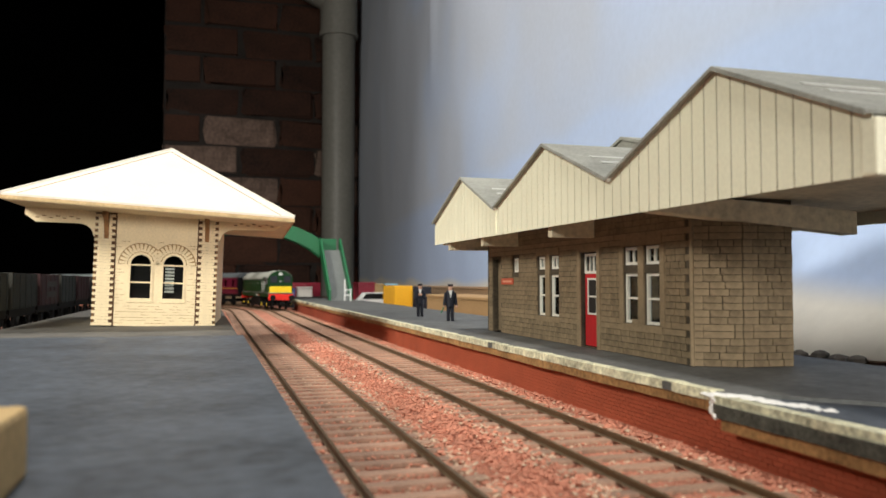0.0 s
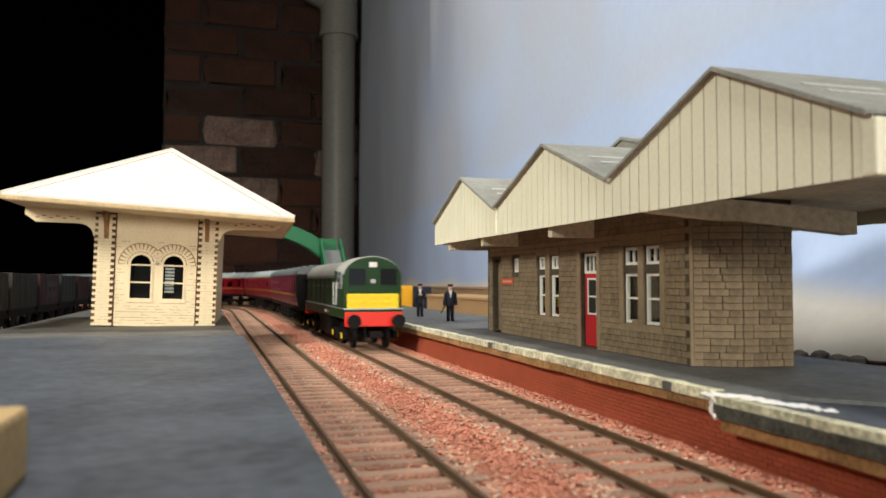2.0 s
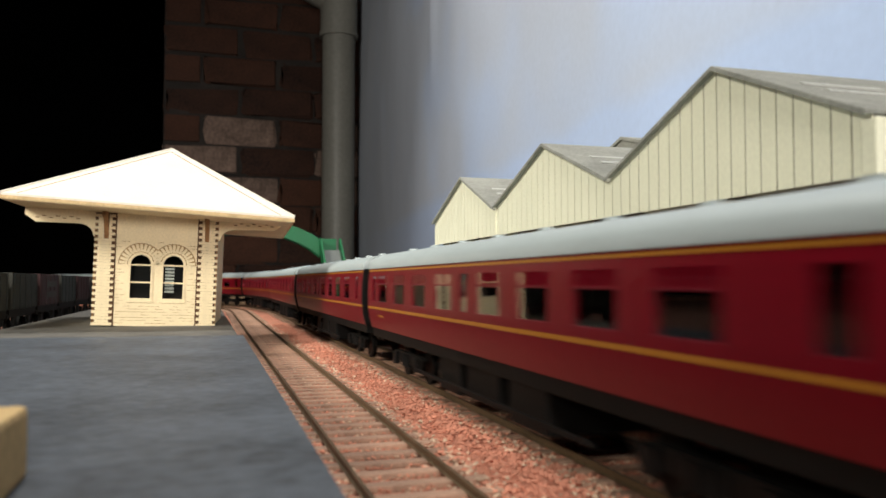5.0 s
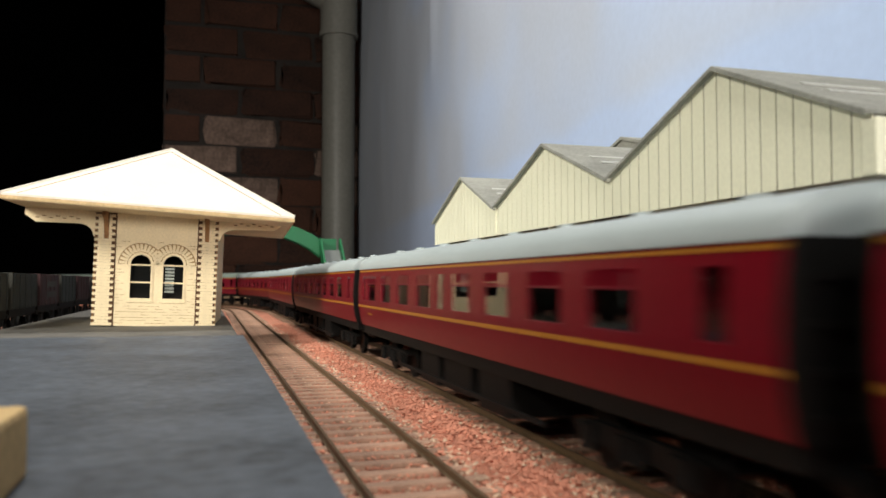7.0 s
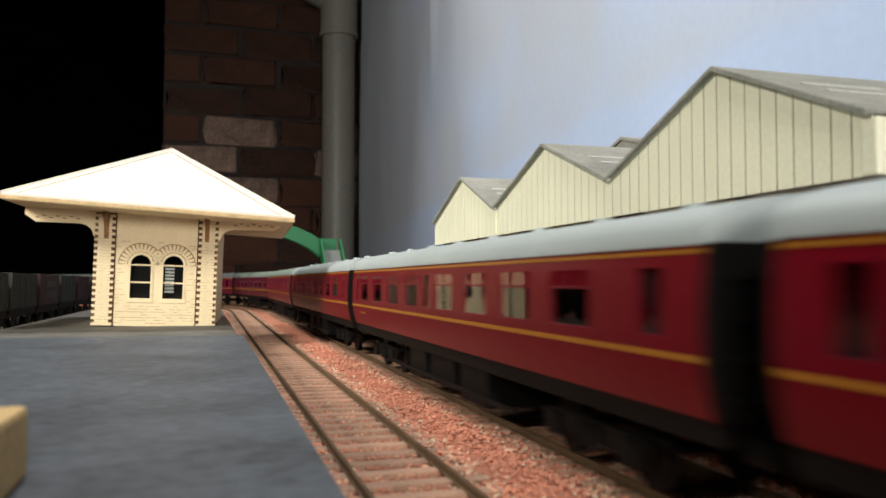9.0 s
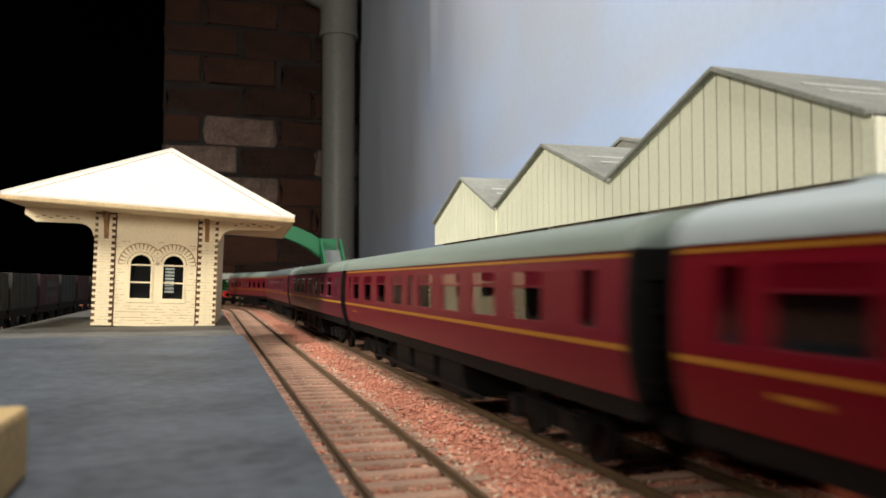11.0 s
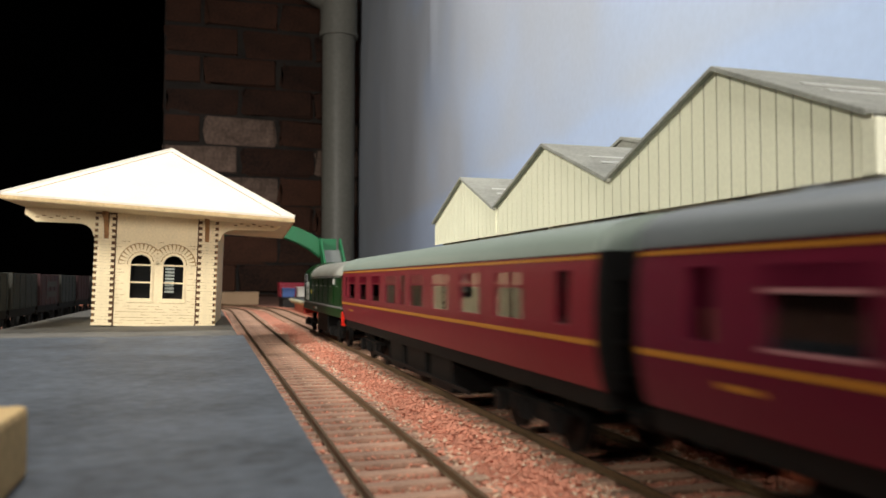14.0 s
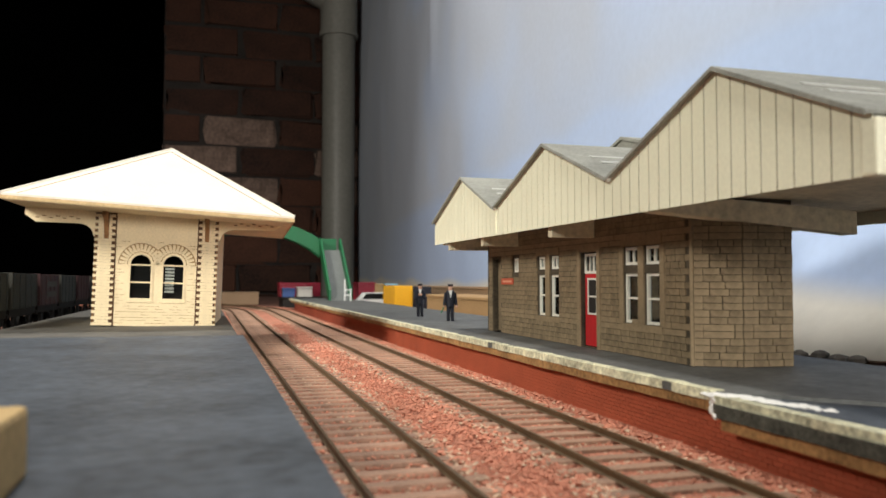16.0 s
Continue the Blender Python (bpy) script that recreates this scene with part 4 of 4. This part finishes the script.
def loco(label, rear=False):
    """A diesel locomotive with its cab towards -y and the bonnet behind it."""
    c = thing("diesel_locomotive", label, "locomotive", group="locomotives of the train")
    HW = 14.9
    bw = 13.9
    part("footplate", box(B(), -HW, HW, -84, 84, 15.4, 20.1, 0.4), LOCO_GREEN, c, "dark green solebar")
    part("footplate_edge", box(B(), -HW - 0.3, HW + 0.3, -84, 84, 20.15, 20.8), GREY_METAL, c, "grey footplate edge")
    # bonnet
    prof = [(bw, 20.85), (bw, 37)] + [(bw * math.cos(a), 37 + 5 * math.sin(a)) for a in [math.pi * i / 12 for i in range(1, 12)]] + [(-bw, 37), (-bw, 20.85)]
    part("bonnet", prism(B(), [q for q in prof if q[1] <= 38.4] , "y", -50, 82), LOCO_GREEN, c, "dark green bonnet", True)
    roofp = [(bw + 0.25, 37.4)] + [((bw + 0.25) * math.cos(a), 37.6 + 8.6 * math.sin(a)) for a in [math.pi * i / 14 for i in range(15)]] + [(-bw - 0.25, 37.4)]
    part("bonnet_roof", prism(B(), roofp, "y", -50, 82.5), LOCO_ROOF, c, "grey rounded bonnet roof", True)
    # cab
    cabp = [(HW, 20.85), (HW, 37)] + [(HW * math.cos(a), 36.5 + 10.4 * math.sin(a)) for a in [math.pi * i / 18 for i in range(1, 18)]] + [(-HW, 37), (-HW, 20.85)]
    part("cab", prism(B(), cabp, "y", -82, -50.05), LOCO_GREEN, c, "dark green cab", True)
    roofc = [((HW + 0.3) * math.cos(a), 36.8 + 10.6 * math.sin(a)) for a in [math.pi * (i + 0.6) / 18 for i in range(17)] + [math.pi * 17.4 / 18]]
    inner = [(HW * 0.97 * math.cos(a), 36.5 + 10.0 * math.sin(a)) for a in [math.pi * 17.4 / 18] + [math.pi * (i + 0.6) / 18 for i in range(16, -1, -1)]]
    part("cab_roof", prism(B(), roofc + inner, "y", -80.5, -50.1), LOCO_GREEN if rear else LOCO_ROOF, c, "green cab roof" if rear else "grey cab roof", True)
    # cab front: windows, yellow panel, lamps
    for s in (-1, 1):
        w = part("cab_window", box(B(), s * 8.1 - 4.4, s * 8.1 + 4.4, -82.35, -82.05, 32.6, 40.8, 0.1), CAB_GLASS, c, "dark cab windscreen")
        for q in ((s * 8.1 - 4.8, s * 8.1 - 4.3, 32.2, 41.2), (s * 8.1 + 4.3, s * 8.1 + 4.8, 32.2, 41.2), (s * 8.1 - 4.3, s * 8.1 + 4.3, 40.8, 41.2), (s * 8.1 - 4.3, s * 8.1 + 4.3, 32.2, 32.6)):
            part("window_frame", box(B(), q[0], q[1], -82.5, -82.05, q[2], q[3]), LOCO_GREEN, w)
        side = s * (HW + 0.15)
        w2 = part("side_window", box(B(), side - 0.15, side + 0.15, -75, -62, 31, 39), CAB_GLASS, c, "dark cab side window")
        for q in ((-75.4, -74.8, 30.6, 39.4), (-62.2, -61.6, 30.6, 39.4), (-74.8, -62.2, 39, 39.5), (-74.8, -62.2, 30.5, 31), (-68.8, -68.2, 31, 39)):
            part("window_frame", box(B(), side - 0.25, side + 0.25, *q), GREY_METAL, w2, "bright window frame")
        part("cab_door", box(B(), side - 0.2, side + 0.1, -60, -52.5, 21.2, 40, 0.1), LOCO_GREEN, c)
        for y in (-61, -51.5):
            part("handrail", rod(B(), (side + s * 0.5, y, 22), (side + s * 0.5, y, 34), 0.28, 6), WHITE, c, "pale handrail")
        bs = s * (bw + 0.15)
        for y0, y1 in ((-46, -30), (-28, -12), (-6, 8), (12, 30), (34, 50), (56, 76)):
            dr = part("access_door", box(B(), bs - 0.2, bs + 0.2, y0, y1, 22, 35.8, 0.15), LOCO_GREEN, c, "green bonnet access door")
            if y0 in (-46, 56, 12):
                for k in range(6):
                    part("louvre", box(B(), bs + s * 0.2 - 0.2, bs + s * 0.2 + 0.2, y0 + 2, y1 - 2, 23.4 + k * 1.9, 23.9 + k * 1.9), LOCO_GREEN, dr)
            part("door_handle", box(B(), bs + s * 0.25 - 0.15, bs + s * 0.25 + 0.15, (y0 + y1) / 2 - 1.5, (y0 + y1) / 2 + 1.5, 31.4, 31.9), WHITE, dr, "pale door handle")
        part("handrail", rod(B(), (bs + s * 0.7, -48, 36.6), (bs + s * 0.7, 80, 36.6), 0.28, 6), GREY_METAL, c, "pale bonnet handrail")
        part("number_bar", box(B(), s * (HW + 0.1) - 0.12, s * (HW + 0.1) + 0.12, -60, -53, 26.5, 28), WHITE, c, "white number bar")
        part("makers_plate", box(B(), s * (HW + 0.05) - 0.1, s * (HW + 0.05) + 0.1, -30, -24, 17, 18.4), RED_SIGN, c)
        part("data_panel", box(B(), s * (HW + 0.05) - 0.1, s * (HW + 0.05) + 0.1, -20, -13, 17, 18.4), WHITE, c)
        part("crest", box(B(), bs + s * 0.1 - 0.15, bs + s * 0.1 + 0.15, -50, -46.5, 26, 29), YELLOW, c, "small gold crest")
        for k, y in enumerate((-73, -43, 43, 73)):
            part("axle_box", box(B(), s * 14.3 - 0.5, s * 14.3 + 0.5, y - 2.0, y + 2.0, 5.2, 8.2, 0.3), BLACK if rear else YELLOW, c, "black axle box" if rear else "yellow axle box")
        part("tank", box(B(), s * 7 - 6, s * 7 + 6, -22, 22, 4.2, 15.3, 0.6), BLACK, c, "black underfloor tank")
        # buffer beams at both ends
        yb = s * 84.0
        part("buffer_beam", box(B(), -HW, HW, min(yb, yb + s * 1.4), max(yb, yb + s * 1.4), 11.6, 19.0, 0.4), RED, c, "bright red buffer beam")
        for x in (-11.2, 11.2):
            part("buffer", rod(B(), (x, yb + s * 1.4, 14.6), (x, yb + s * 8, 14.6), 1.6, 14), BLACK, c)
            part("buffer_head", rod(B(), (x, yb + s * 7.6, 14.6), (x, yb + s * 8.6, 14.6), 3.4, 18), BLACK, c, "black round buffer head")
        part("coupling", box(B(), -3, 3, min(yb + s * 1.4, yb + s * 7), max(yb + s * 1.4, yb + s * 7), 6.5, 9.5), BLACK, c)
        part("hose", rod(B(), (-5, yb + s * 1.8, 11), (-4.5, yb + s * 3.2, 6), 0.6, 8), BLACK, c)
    yp = part("yellow_panel", box(B(), -13.4, 13.4, -83.2, -82.05, 19.2, 28.2, 0.6), YELLOW, c, "yellow warning panel")
    for x in (-6.8, 0, 6.8):
        for z in (21.0, 23.7, 26.4):
            part("clip", box(B(), x - 1.2, x + 1.2, -83.6, -83.2, z - 0.5, z + 0.5, 0.1), YELLOW, yp)
    part("headcode_lamp", box(B(), -2, 2, -82.6, -82.05, 41.6, 44.2, 0.15), WHITE, c, "white headcode lamp")
    part("headcode_lamp", box(B(), -1.2, 1.2, -82.4, -82.05, 33.5, 35.5, 0.1), GREY_METAL, c)
    part("rear_panel", box(B(), -12, 12, 82.6, 83.2, 22, 36, 0.2), LOCO_GREEN, c)
    for x in (-8, 8):
        for z in (24, 29, 34):
            part("marker", box(B(), x - 2, x + 2, 83.2, 83.6, z - 0.5, z + 0.5), WHITE if z == 34 else GREY_METAL, c)
    if rear:
        part("side_panel", box(B(), bw + 0.35, bw + 0.6, 50.5, 56.5, 32.6, 35.8), WHITE, c, "small white panel on the bonnet side")
    bogie(c, -58), bogie(c, 58)
    return c


COACHES = {
    "plum_brake": coach("plum brake coach with dark roof and yellow waist line", PLUM, COACH_ROOF_DARK, None, GOLD_YELLOW, PINK_FRAME, 2, 6),
    "crimson": coach("crimson coach with pale grey roof and gold lining", CRIMSON, COACH_ROOF, GOLD, GOLD, MAROON, 0, 8),
    "maroon": coach("maroon coach with green-grey roof and gold lining", MAROON, COACH_ROOF_GREEN, GOLD, GOLD, MAROON, 0, 0),
    "plum": coach("plum coach with grey-green roof and yellow waist line", PLUM, COACH_ROOF_GREEN, None, GOLD_YELLOW, PINK_FRAME, 1, 0),
    "plum_dark": coach("plum coach with dark grey roof and gold lining", PLUM, COACH_ROOF_DARK, GOLD, GOLD, PINK_FRAME, 4, 6),
}
ORDER = ["plum_brake", "crimson", "crimson", "crimson", "crimson", "crimson", "crimson", "maroon", "plum", "plum_dark", "maroon"]


def build_train():
    used, cars = set(), []
    first = loco("green diesel locomotive with yellow front panel hauling coaches")
    cars.append((first, -729.0, 58.0, False))
    for i, k in enumerate(ORDER):
        ob = copy_thing(COACHES[k], pose(0, 0, 0)) if k in used else COACHES[k]
        used.add(k)
        cars.append((ob, -625 + 276 * i + 138, 88.0, False))
    last = loco("green diesel locomotive with green cab roof behind the coaches", True)
    cars.append((last, -625 + 276 * 11 + 104.0, 58.0, True))
    return cars


TRAIN = build_train()
# how far the train has run, in millimetres, at each time
RUN = [(0.0, -1790), (0.5, -1653), (1.0, -1506), (1.5, -1357), (2.0, -1212), (2.5, -1076), (3.0, -933), (3.5, -787), (4.0, -660), (4.5, -528), (5.0, -396), (5.5, -264), (6.0, -132),
       (6.5, 0), (7.0, 135), (7.5, 271), (8.0, 407), (8.5, 539), (9.0, 672), (9.5, 808), (10.0, 940), (10.5, 1072), (11.0, 1204), (11.5, 1337), (12.0, 1473), (12.5, 1610), (13.0, 1747),
       (13.5, 1885), (14.0, 2022), (14.5, 2156), (15.0, 2297), (15.5, 2434), (16.0, 2571)]


# ---- wagons beyond the island ----
def wagon(x, y, side, end, label):
    w = thing("goods_wagon", label, "goods wagon", x, y, 7.0, group="wagons behind the island platform")
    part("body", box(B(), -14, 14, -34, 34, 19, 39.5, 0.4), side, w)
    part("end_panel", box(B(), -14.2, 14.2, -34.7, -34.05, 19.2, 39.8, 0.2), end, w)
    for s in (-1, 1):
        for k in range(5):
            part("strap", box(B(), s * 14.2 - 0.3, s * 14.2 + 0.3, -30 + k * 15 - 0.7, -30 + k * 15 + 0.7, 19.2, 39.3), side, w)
        part("solebar", box(B(), s * 12 - 0.8, s * 12 + 0.8, -35, 35, 14.5, 18.9), BLACK, w)
        for yy in (-20, 20):
            part("wheel", rod(B(), (s * 7.6, yy, 6.8), (s * 9.6, yy, 6.8), 6.4, 18), BLACK, w)
            part("axle_guard", box(B(), s * 12 - 1, s * 12 + 1, yy - 3, yy + 3, 5, 14.4), BLACK, w)
        part("buffer", rod(B(), (s * 11, -39, 15), (s * 11, -34.8, 15), 1.8, 10), BLACK, w)
    return w


for i, (side, end, label) in enumerate(((WAGON_GREY_SHADED, WAGON_GREY_SHADED, "dull green-grey open goods wagon"), (WAGON_GREY_SHADED, WAGON_PALE_SHADED, "dull grey goods wagon with a beige end"),
                                         (WAGON_RED_SHADED, WAGON_RED_SHADED, "shade-darkened red goods wagon with pale lettering panel"), (WAGON_GREY_SHADED, WAGON_PALE_SHADED, "dull grey goods wagon with a beige end"),
                                         (WAGON_RED_SHADED, WAGON_RED_SHADED, "shade-darkened red goods wagon"), (WAGON_GREY_SHADED, WAGON_PALE_SHADED, "dull grey goods wagon with a beige end"))):
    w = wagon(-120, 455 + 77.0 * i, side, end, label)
    if i == 2:
        for k in range(2):
            part("lettering", box(B(), 14.55, 14.7, -14, 20, 24 + k * 7, 28 + k * 7), WAGON_PALE_SHADED, w, "worn pale lettering bar")
siding = thing("track_siding", "dark siding track behind the island platform", "track", kind="structure")
for s in (-8.8, 8.8):
    part("rail", box(B(), -120 + s - 0.5, -120 + s + 0.5, -300, 1000, 3.5, 7.0), RAIL, siding)
part("sleepers", box(B(), -135, -105, -300, 1000, 0, 3.4), BLACK, siding)


# ---- footbridge ----
def footbridge():
    f = thing("footbridge", "green footbridge with arched span and grey steps", "footbridge", 0, 0, PLAT)
    yb = 950.0
    # stair flight facing the viewer
    steps = B()
    n = 18
    for i in range(n):
        y, z = yb + i * 4.6, i * 3.5
        box(steps, 138, 161, y, y + 5.0, z, z + 3.5)
    part("stair_flight", steps, STEP_GREY, f, "grey moulded steps")
    for x in (137.0, 162.0):
        side = [(yb - 4, -0.0), (yb + 4, 0.0), (yb + n * 4.6 + 4, n * 3.5), (yb + n * 4.6 + 4, n * 3.5 + 15), (yb + n * 4.6 - 2, n * 3.5 + 15), (yb - 4, 12)]
        part("stair_side", prism(B(), side, "x", x - 1.2, x + 1.2), BRIDGE_GREEN, f, "green solid stair side")
    part("landing_panel", box(B(), 138.3, 160.7, yb + n * 4.6 + 22, yb + n * 4.6 + 24, n * 3.5, n * 3.5 + 16), BRIDGE_GREEN, f, "green landing side")
    part("landing", box(B(), 137, 162, yb + n * 4.6 + 0.5, yb + n * 4.6 + 25, n * 3.5 - 2, n * 3.5 - 0.1), STEP_GREY, f)
    # arched span to the left over the tracks
    for y in (yb + 92, yb + 118):
        top, bot = [], []
        for i in range(13):
            u = i / 12
            x = 140 - u * 180
            rise = 27 * math.sin(math.pi * u) ** 0.8
            top.append((x, 76 + rise)), bot.append((x, 54 + rise * 1.18))
        part("span_side", prism(B(), top + bot[::-1], "y", y - 1, y + 1), BRIDGE_GREEN, f, "green arched lattice side")
    part("deck", box(B(), -12, 112, yb + 93, yb + 117, 84, 85), BRIDGE_GREEN, f)
    part("column", box(B(), -40, -36, yb + 94, yb + 116, 0, 60), BRIDGE_GREEN, f)


footbridge()
r = thing("white_hurdle", "small white railing standing by the footbridge steps", "railing", 0, 0, PLAT)
for x in (152.0, 159.0):
    part("post", box(B(), x - 0.8, x + 0.8, 930, 931.6, 0, 25 if x < 155 else 14), WHITE, r)
for z in (6.0, 12.0):
    part("bar", box(B(), 152.85, 158.15, 930.2, 931.4, z, z + 1.4), WHITE, r)


# ---- loose things beyond the main platform ----
def block_thing(name, label, category, bm, material):
    t = thing(name, label, category)
    return t, part("body", bm, material, t)


def lorry():
    t = thing("toy_lorry", "orange-yellow box lorry parked behind the platform", "toy vehicle", 0, 0, 0)
    part("box_body", box(B(), 190, 210, 836, 894, 8, 37, 0.8), ORANGE, t)
    part("cab", box(B(), 210.5, 232, 840, 892, 6, 36, 1.0), NAVY, t, "dark cab")
    part("chassis", box(B(), 191, 231, 838, 892, 3, 7.9), BLACK, t)
    for x in (197, 225):
        for y in (842, 888):
            part("wheel", rod(B(), (x, y - 3, 4.2), (x, y + 3, 4.2), 4.2, 14), BLACK, t)


lorry()


def car(x, y, paint, label):
    t = thing("toy_car", label, "toy vehicle", x, y, 0)
    part("body", prism(B(), [(-25, 5), (25, 5), (25, 17), (17, 20), (11, 28), (-13, 28), (-20, 20), (-25, 17)], "y", -11, 11), paint, t)
    part("window_band", prism(B(), [(-17, 20.4), (15, 20.4), (10, 27), (-12, 27)], "y", -11.3, 11.3), BLACK, t, "dark car windows")
    for xx in (-17, 17):
        for yy in (-10, 10):
            part("wheel", rod(B(), (xx, yy - 2, 4), (xx, yy + 2, 4), 4, 14), BLACK, t)


car(194, 965, WHITE, "white toy car parked beside the lorry")


def crate(x, y, z, sx, sy, sz, material, label, name="storage_box"):
    t = thing(name, label, "box", x, y, z)
    part("body", box(B(), -sx / 2, sx / 2, -sy / 2, sy / 2, 0, sz, 1.0), material, t)
    part("lid", box(B(), -sx / 2 - 0.8, sx / 2 + 0.8, -sy / 2 - 0.8, sy / 2 + 0.8, sz + 0.05, sz + 2.5, 0.6), material, t)


crate(197, 1050, 0, 22, 40, 38, DEEP_RED, "deep red box behind the platform")
crate(222, 1100, 0, 15, 40, 36, PLY_PALE, "pale buff carton behind the platform")
crate(242, 1105, 0, 17, 40, 36, SKYBLUE, "pale blue carton behind the platform")
crate(220, 650, 0, 40, 181, 27, CARDBOARD, "brown cardboard box lying flat")
crate(254, 850, 0, 17, 320, 34, PLANK, "long brown plank box behind the platform")
crate(134, 1245, 0, 58, 70, 15.5, DARK_IN, "low dark box beyond the tracks")
crate(134, 1260, 18.1, 62, 40, 19, DEEP_RED, "red box beyond the tracks")
crate(50, 1500, 0, 70, 60, 20, PLANK, "brown box beyond the tracks")
crate(114, 1224, 18.1, 18, 20, 11, BLUE, "small blue box beyond the tracks")
crate(138, 1224, 18.1, 22, 20, 13, WHITE_CARD, "white carton beyond the tracks")


def figure(x, y, flag):
    """A small painted cast figure on a base, one plain mesh with colours by slot."""
    bm = B()
    rod(bm, (-1.5, 0, 0.8), (-1.3, 0, 11), 1.15, 10, 1.5), rod(bm, (1.5, 0, 0.8), (1.3, 0, 11), 1.15, 10, 1.5)
    box(bm, -2.6, -0.4, -2.2, 1.2, 0.1, 1.3, 0.3), box(bm, 0.4, 2.6, -2.2, 1.2, 0.1, 1.3, 0.3)
    rod(bm, (0, 0, 8.6), (0, 0, 18.0), 3.0, 12, 3.2)
    ball(bm, (0, 0, 17.6), 3.1, 1.1, 0.7, 0.5)
    if flag:
        rod(bm, (-3.4, 0, 17.2), (-4.4, -0.6, 9.6), 1.05, 8), rod(bm, (3.4, 0, 17.2), (4.2, -0.4, 9.6), 1.05, 8)
    else:
        rod(bm, (-3.4, 0, 17.2), (-4.0, -0.6, 12.6), 1.05, 8), rod(bm, (3.4, 0, 17.2), (3.8, -0.6, 12.6), 1.05, 8)
        rod(bm, (-4.0, -0.6, 12.6), (0, -3.4, 15), 0.95, 8), rod(bm, (3.8, -0.6, 12.6), (0, -3.4, 15.4), 0.95, 8)
    seen = set()

    def paint_rest(slot):
        for f in bm.faces:
            if f not in seen:
                f.material_index = slot
                seen.add(f)
    paint_rest(0)
    ball(bm, (0, -0.5, 20.1), 1.75, 0.9, 1, 1.15)
    for s in (-1, 1):
        ball(bm, (s * 4.3, -0.7, 9.0) if flag else (s * 0.8, -3.7, 15.2), 0.9)
    paint_rest(1)
    rod(bm, (0, 0.2, 21.5), (0, 0.2, 22.7), 1.75, 14, 2.1)
    box(bm, -1.3, 1.3, -2.5, -1.2, 21.4, 21.7)
    paint_rest(0)
    prism(bm, [(-1.3, 18.9), (1.3, 18.9), (0, 14.2)], "y", -3.75, -2.5)
    paint_rest(2)
    if flag:
        rod(bm, (-4.4, -0.8, 9.0), (-6.6, -2.0, 5.0), 0.5, 6)
    paint_rest(3)
    ob = part("platform_figurine", bm, NAVY, None, "", True)
    for m in (SKIN, WHITE, BRIDGE_GREEN):
        ob.data.materials.append(m)
    ob.data.transform(Matrix.Diagonal((0.82, 0.82, 0.94, 1)))
    ob.location = (x * MM, y * MM, (PLAT - 0.1) * MM)
    ob.rotation_euler = (0, 0, radians(-12))
    tagged(ob, "tiny painted station staff figurine in navy uniform" + (" holding a flag" if flag else " with folded arms"), "figurine", "platform figurines")


figure(132.6, 508, False)
figure(134.6, 446, True)

# a wooden block in the near foreground, spilt filler, rubble behind the platform
t = thing("wooden_block", "pale sawn wooden block standing on the platform", "wood block", -16.3, 83, PLAT)
part("body", box(B(), -33, -4, 2, 22, 0, 8.4, 0.8), PLY_PALE, t)
bm = B()
rng = random.Random(6)
for i in range(110):
    u = 0.75 * rng.random() ** 1.7
    ball(bm, (102.6 + u * 9 + rng.gauss(0, 1.0), 147 - u * 32 + rng.gauss(0, 1.0), PLAT - 0.75), (1.7 - 1.2 * u) * rng.uniform(0.5, 1.1), 1, 1.3, 0.3, 8)
for i in range(16):
    ball(bm, (100.6 + rng.gauss(0, 0.5), 144.5 + rng.gauss(0, 1.0), PLAT - 0.8 - 0.26 * i), rng.uniform(0.5, 0.9), 1, 1, 1, 8)
tagged(part("spilt_filler", bm, CHALK), "dried white filler spilt over the platform joint", "filler spill")
bm = B()
for i in range(300):
    ball(bm, (rng.uniform(196, 236), rng.uniform(150, 330), rng.uniform(0, 13)), rng.uniform(1.6, 4.2), 1, 1, 0.7, 6)
tagged(part("rubble", bm, RUBBLE), "dark loose rubble between platform and cloth", "rubble", "", "stuff")


def motions():
    for ob, off, piv, turned in TRAIN:
        rows = []
        for t, run in RUN:
            a = on_line(off - run - piv, RIGHT_LINE)
            b = on_line(off - run + piv, RIGHT_LINE)
            turn = math.degrees(math.atan2(-(b[0] - a[0]), b[1] - a[1]))
            rows.append((t, pose((a[0] + b[0]) / 2 * MM, (a[1] + b[1]) / 2 * MM, RAIL_TOP * MM, 0, 0, turn + (180 if turned else 0))))
        walk(ob, rows)


motions()
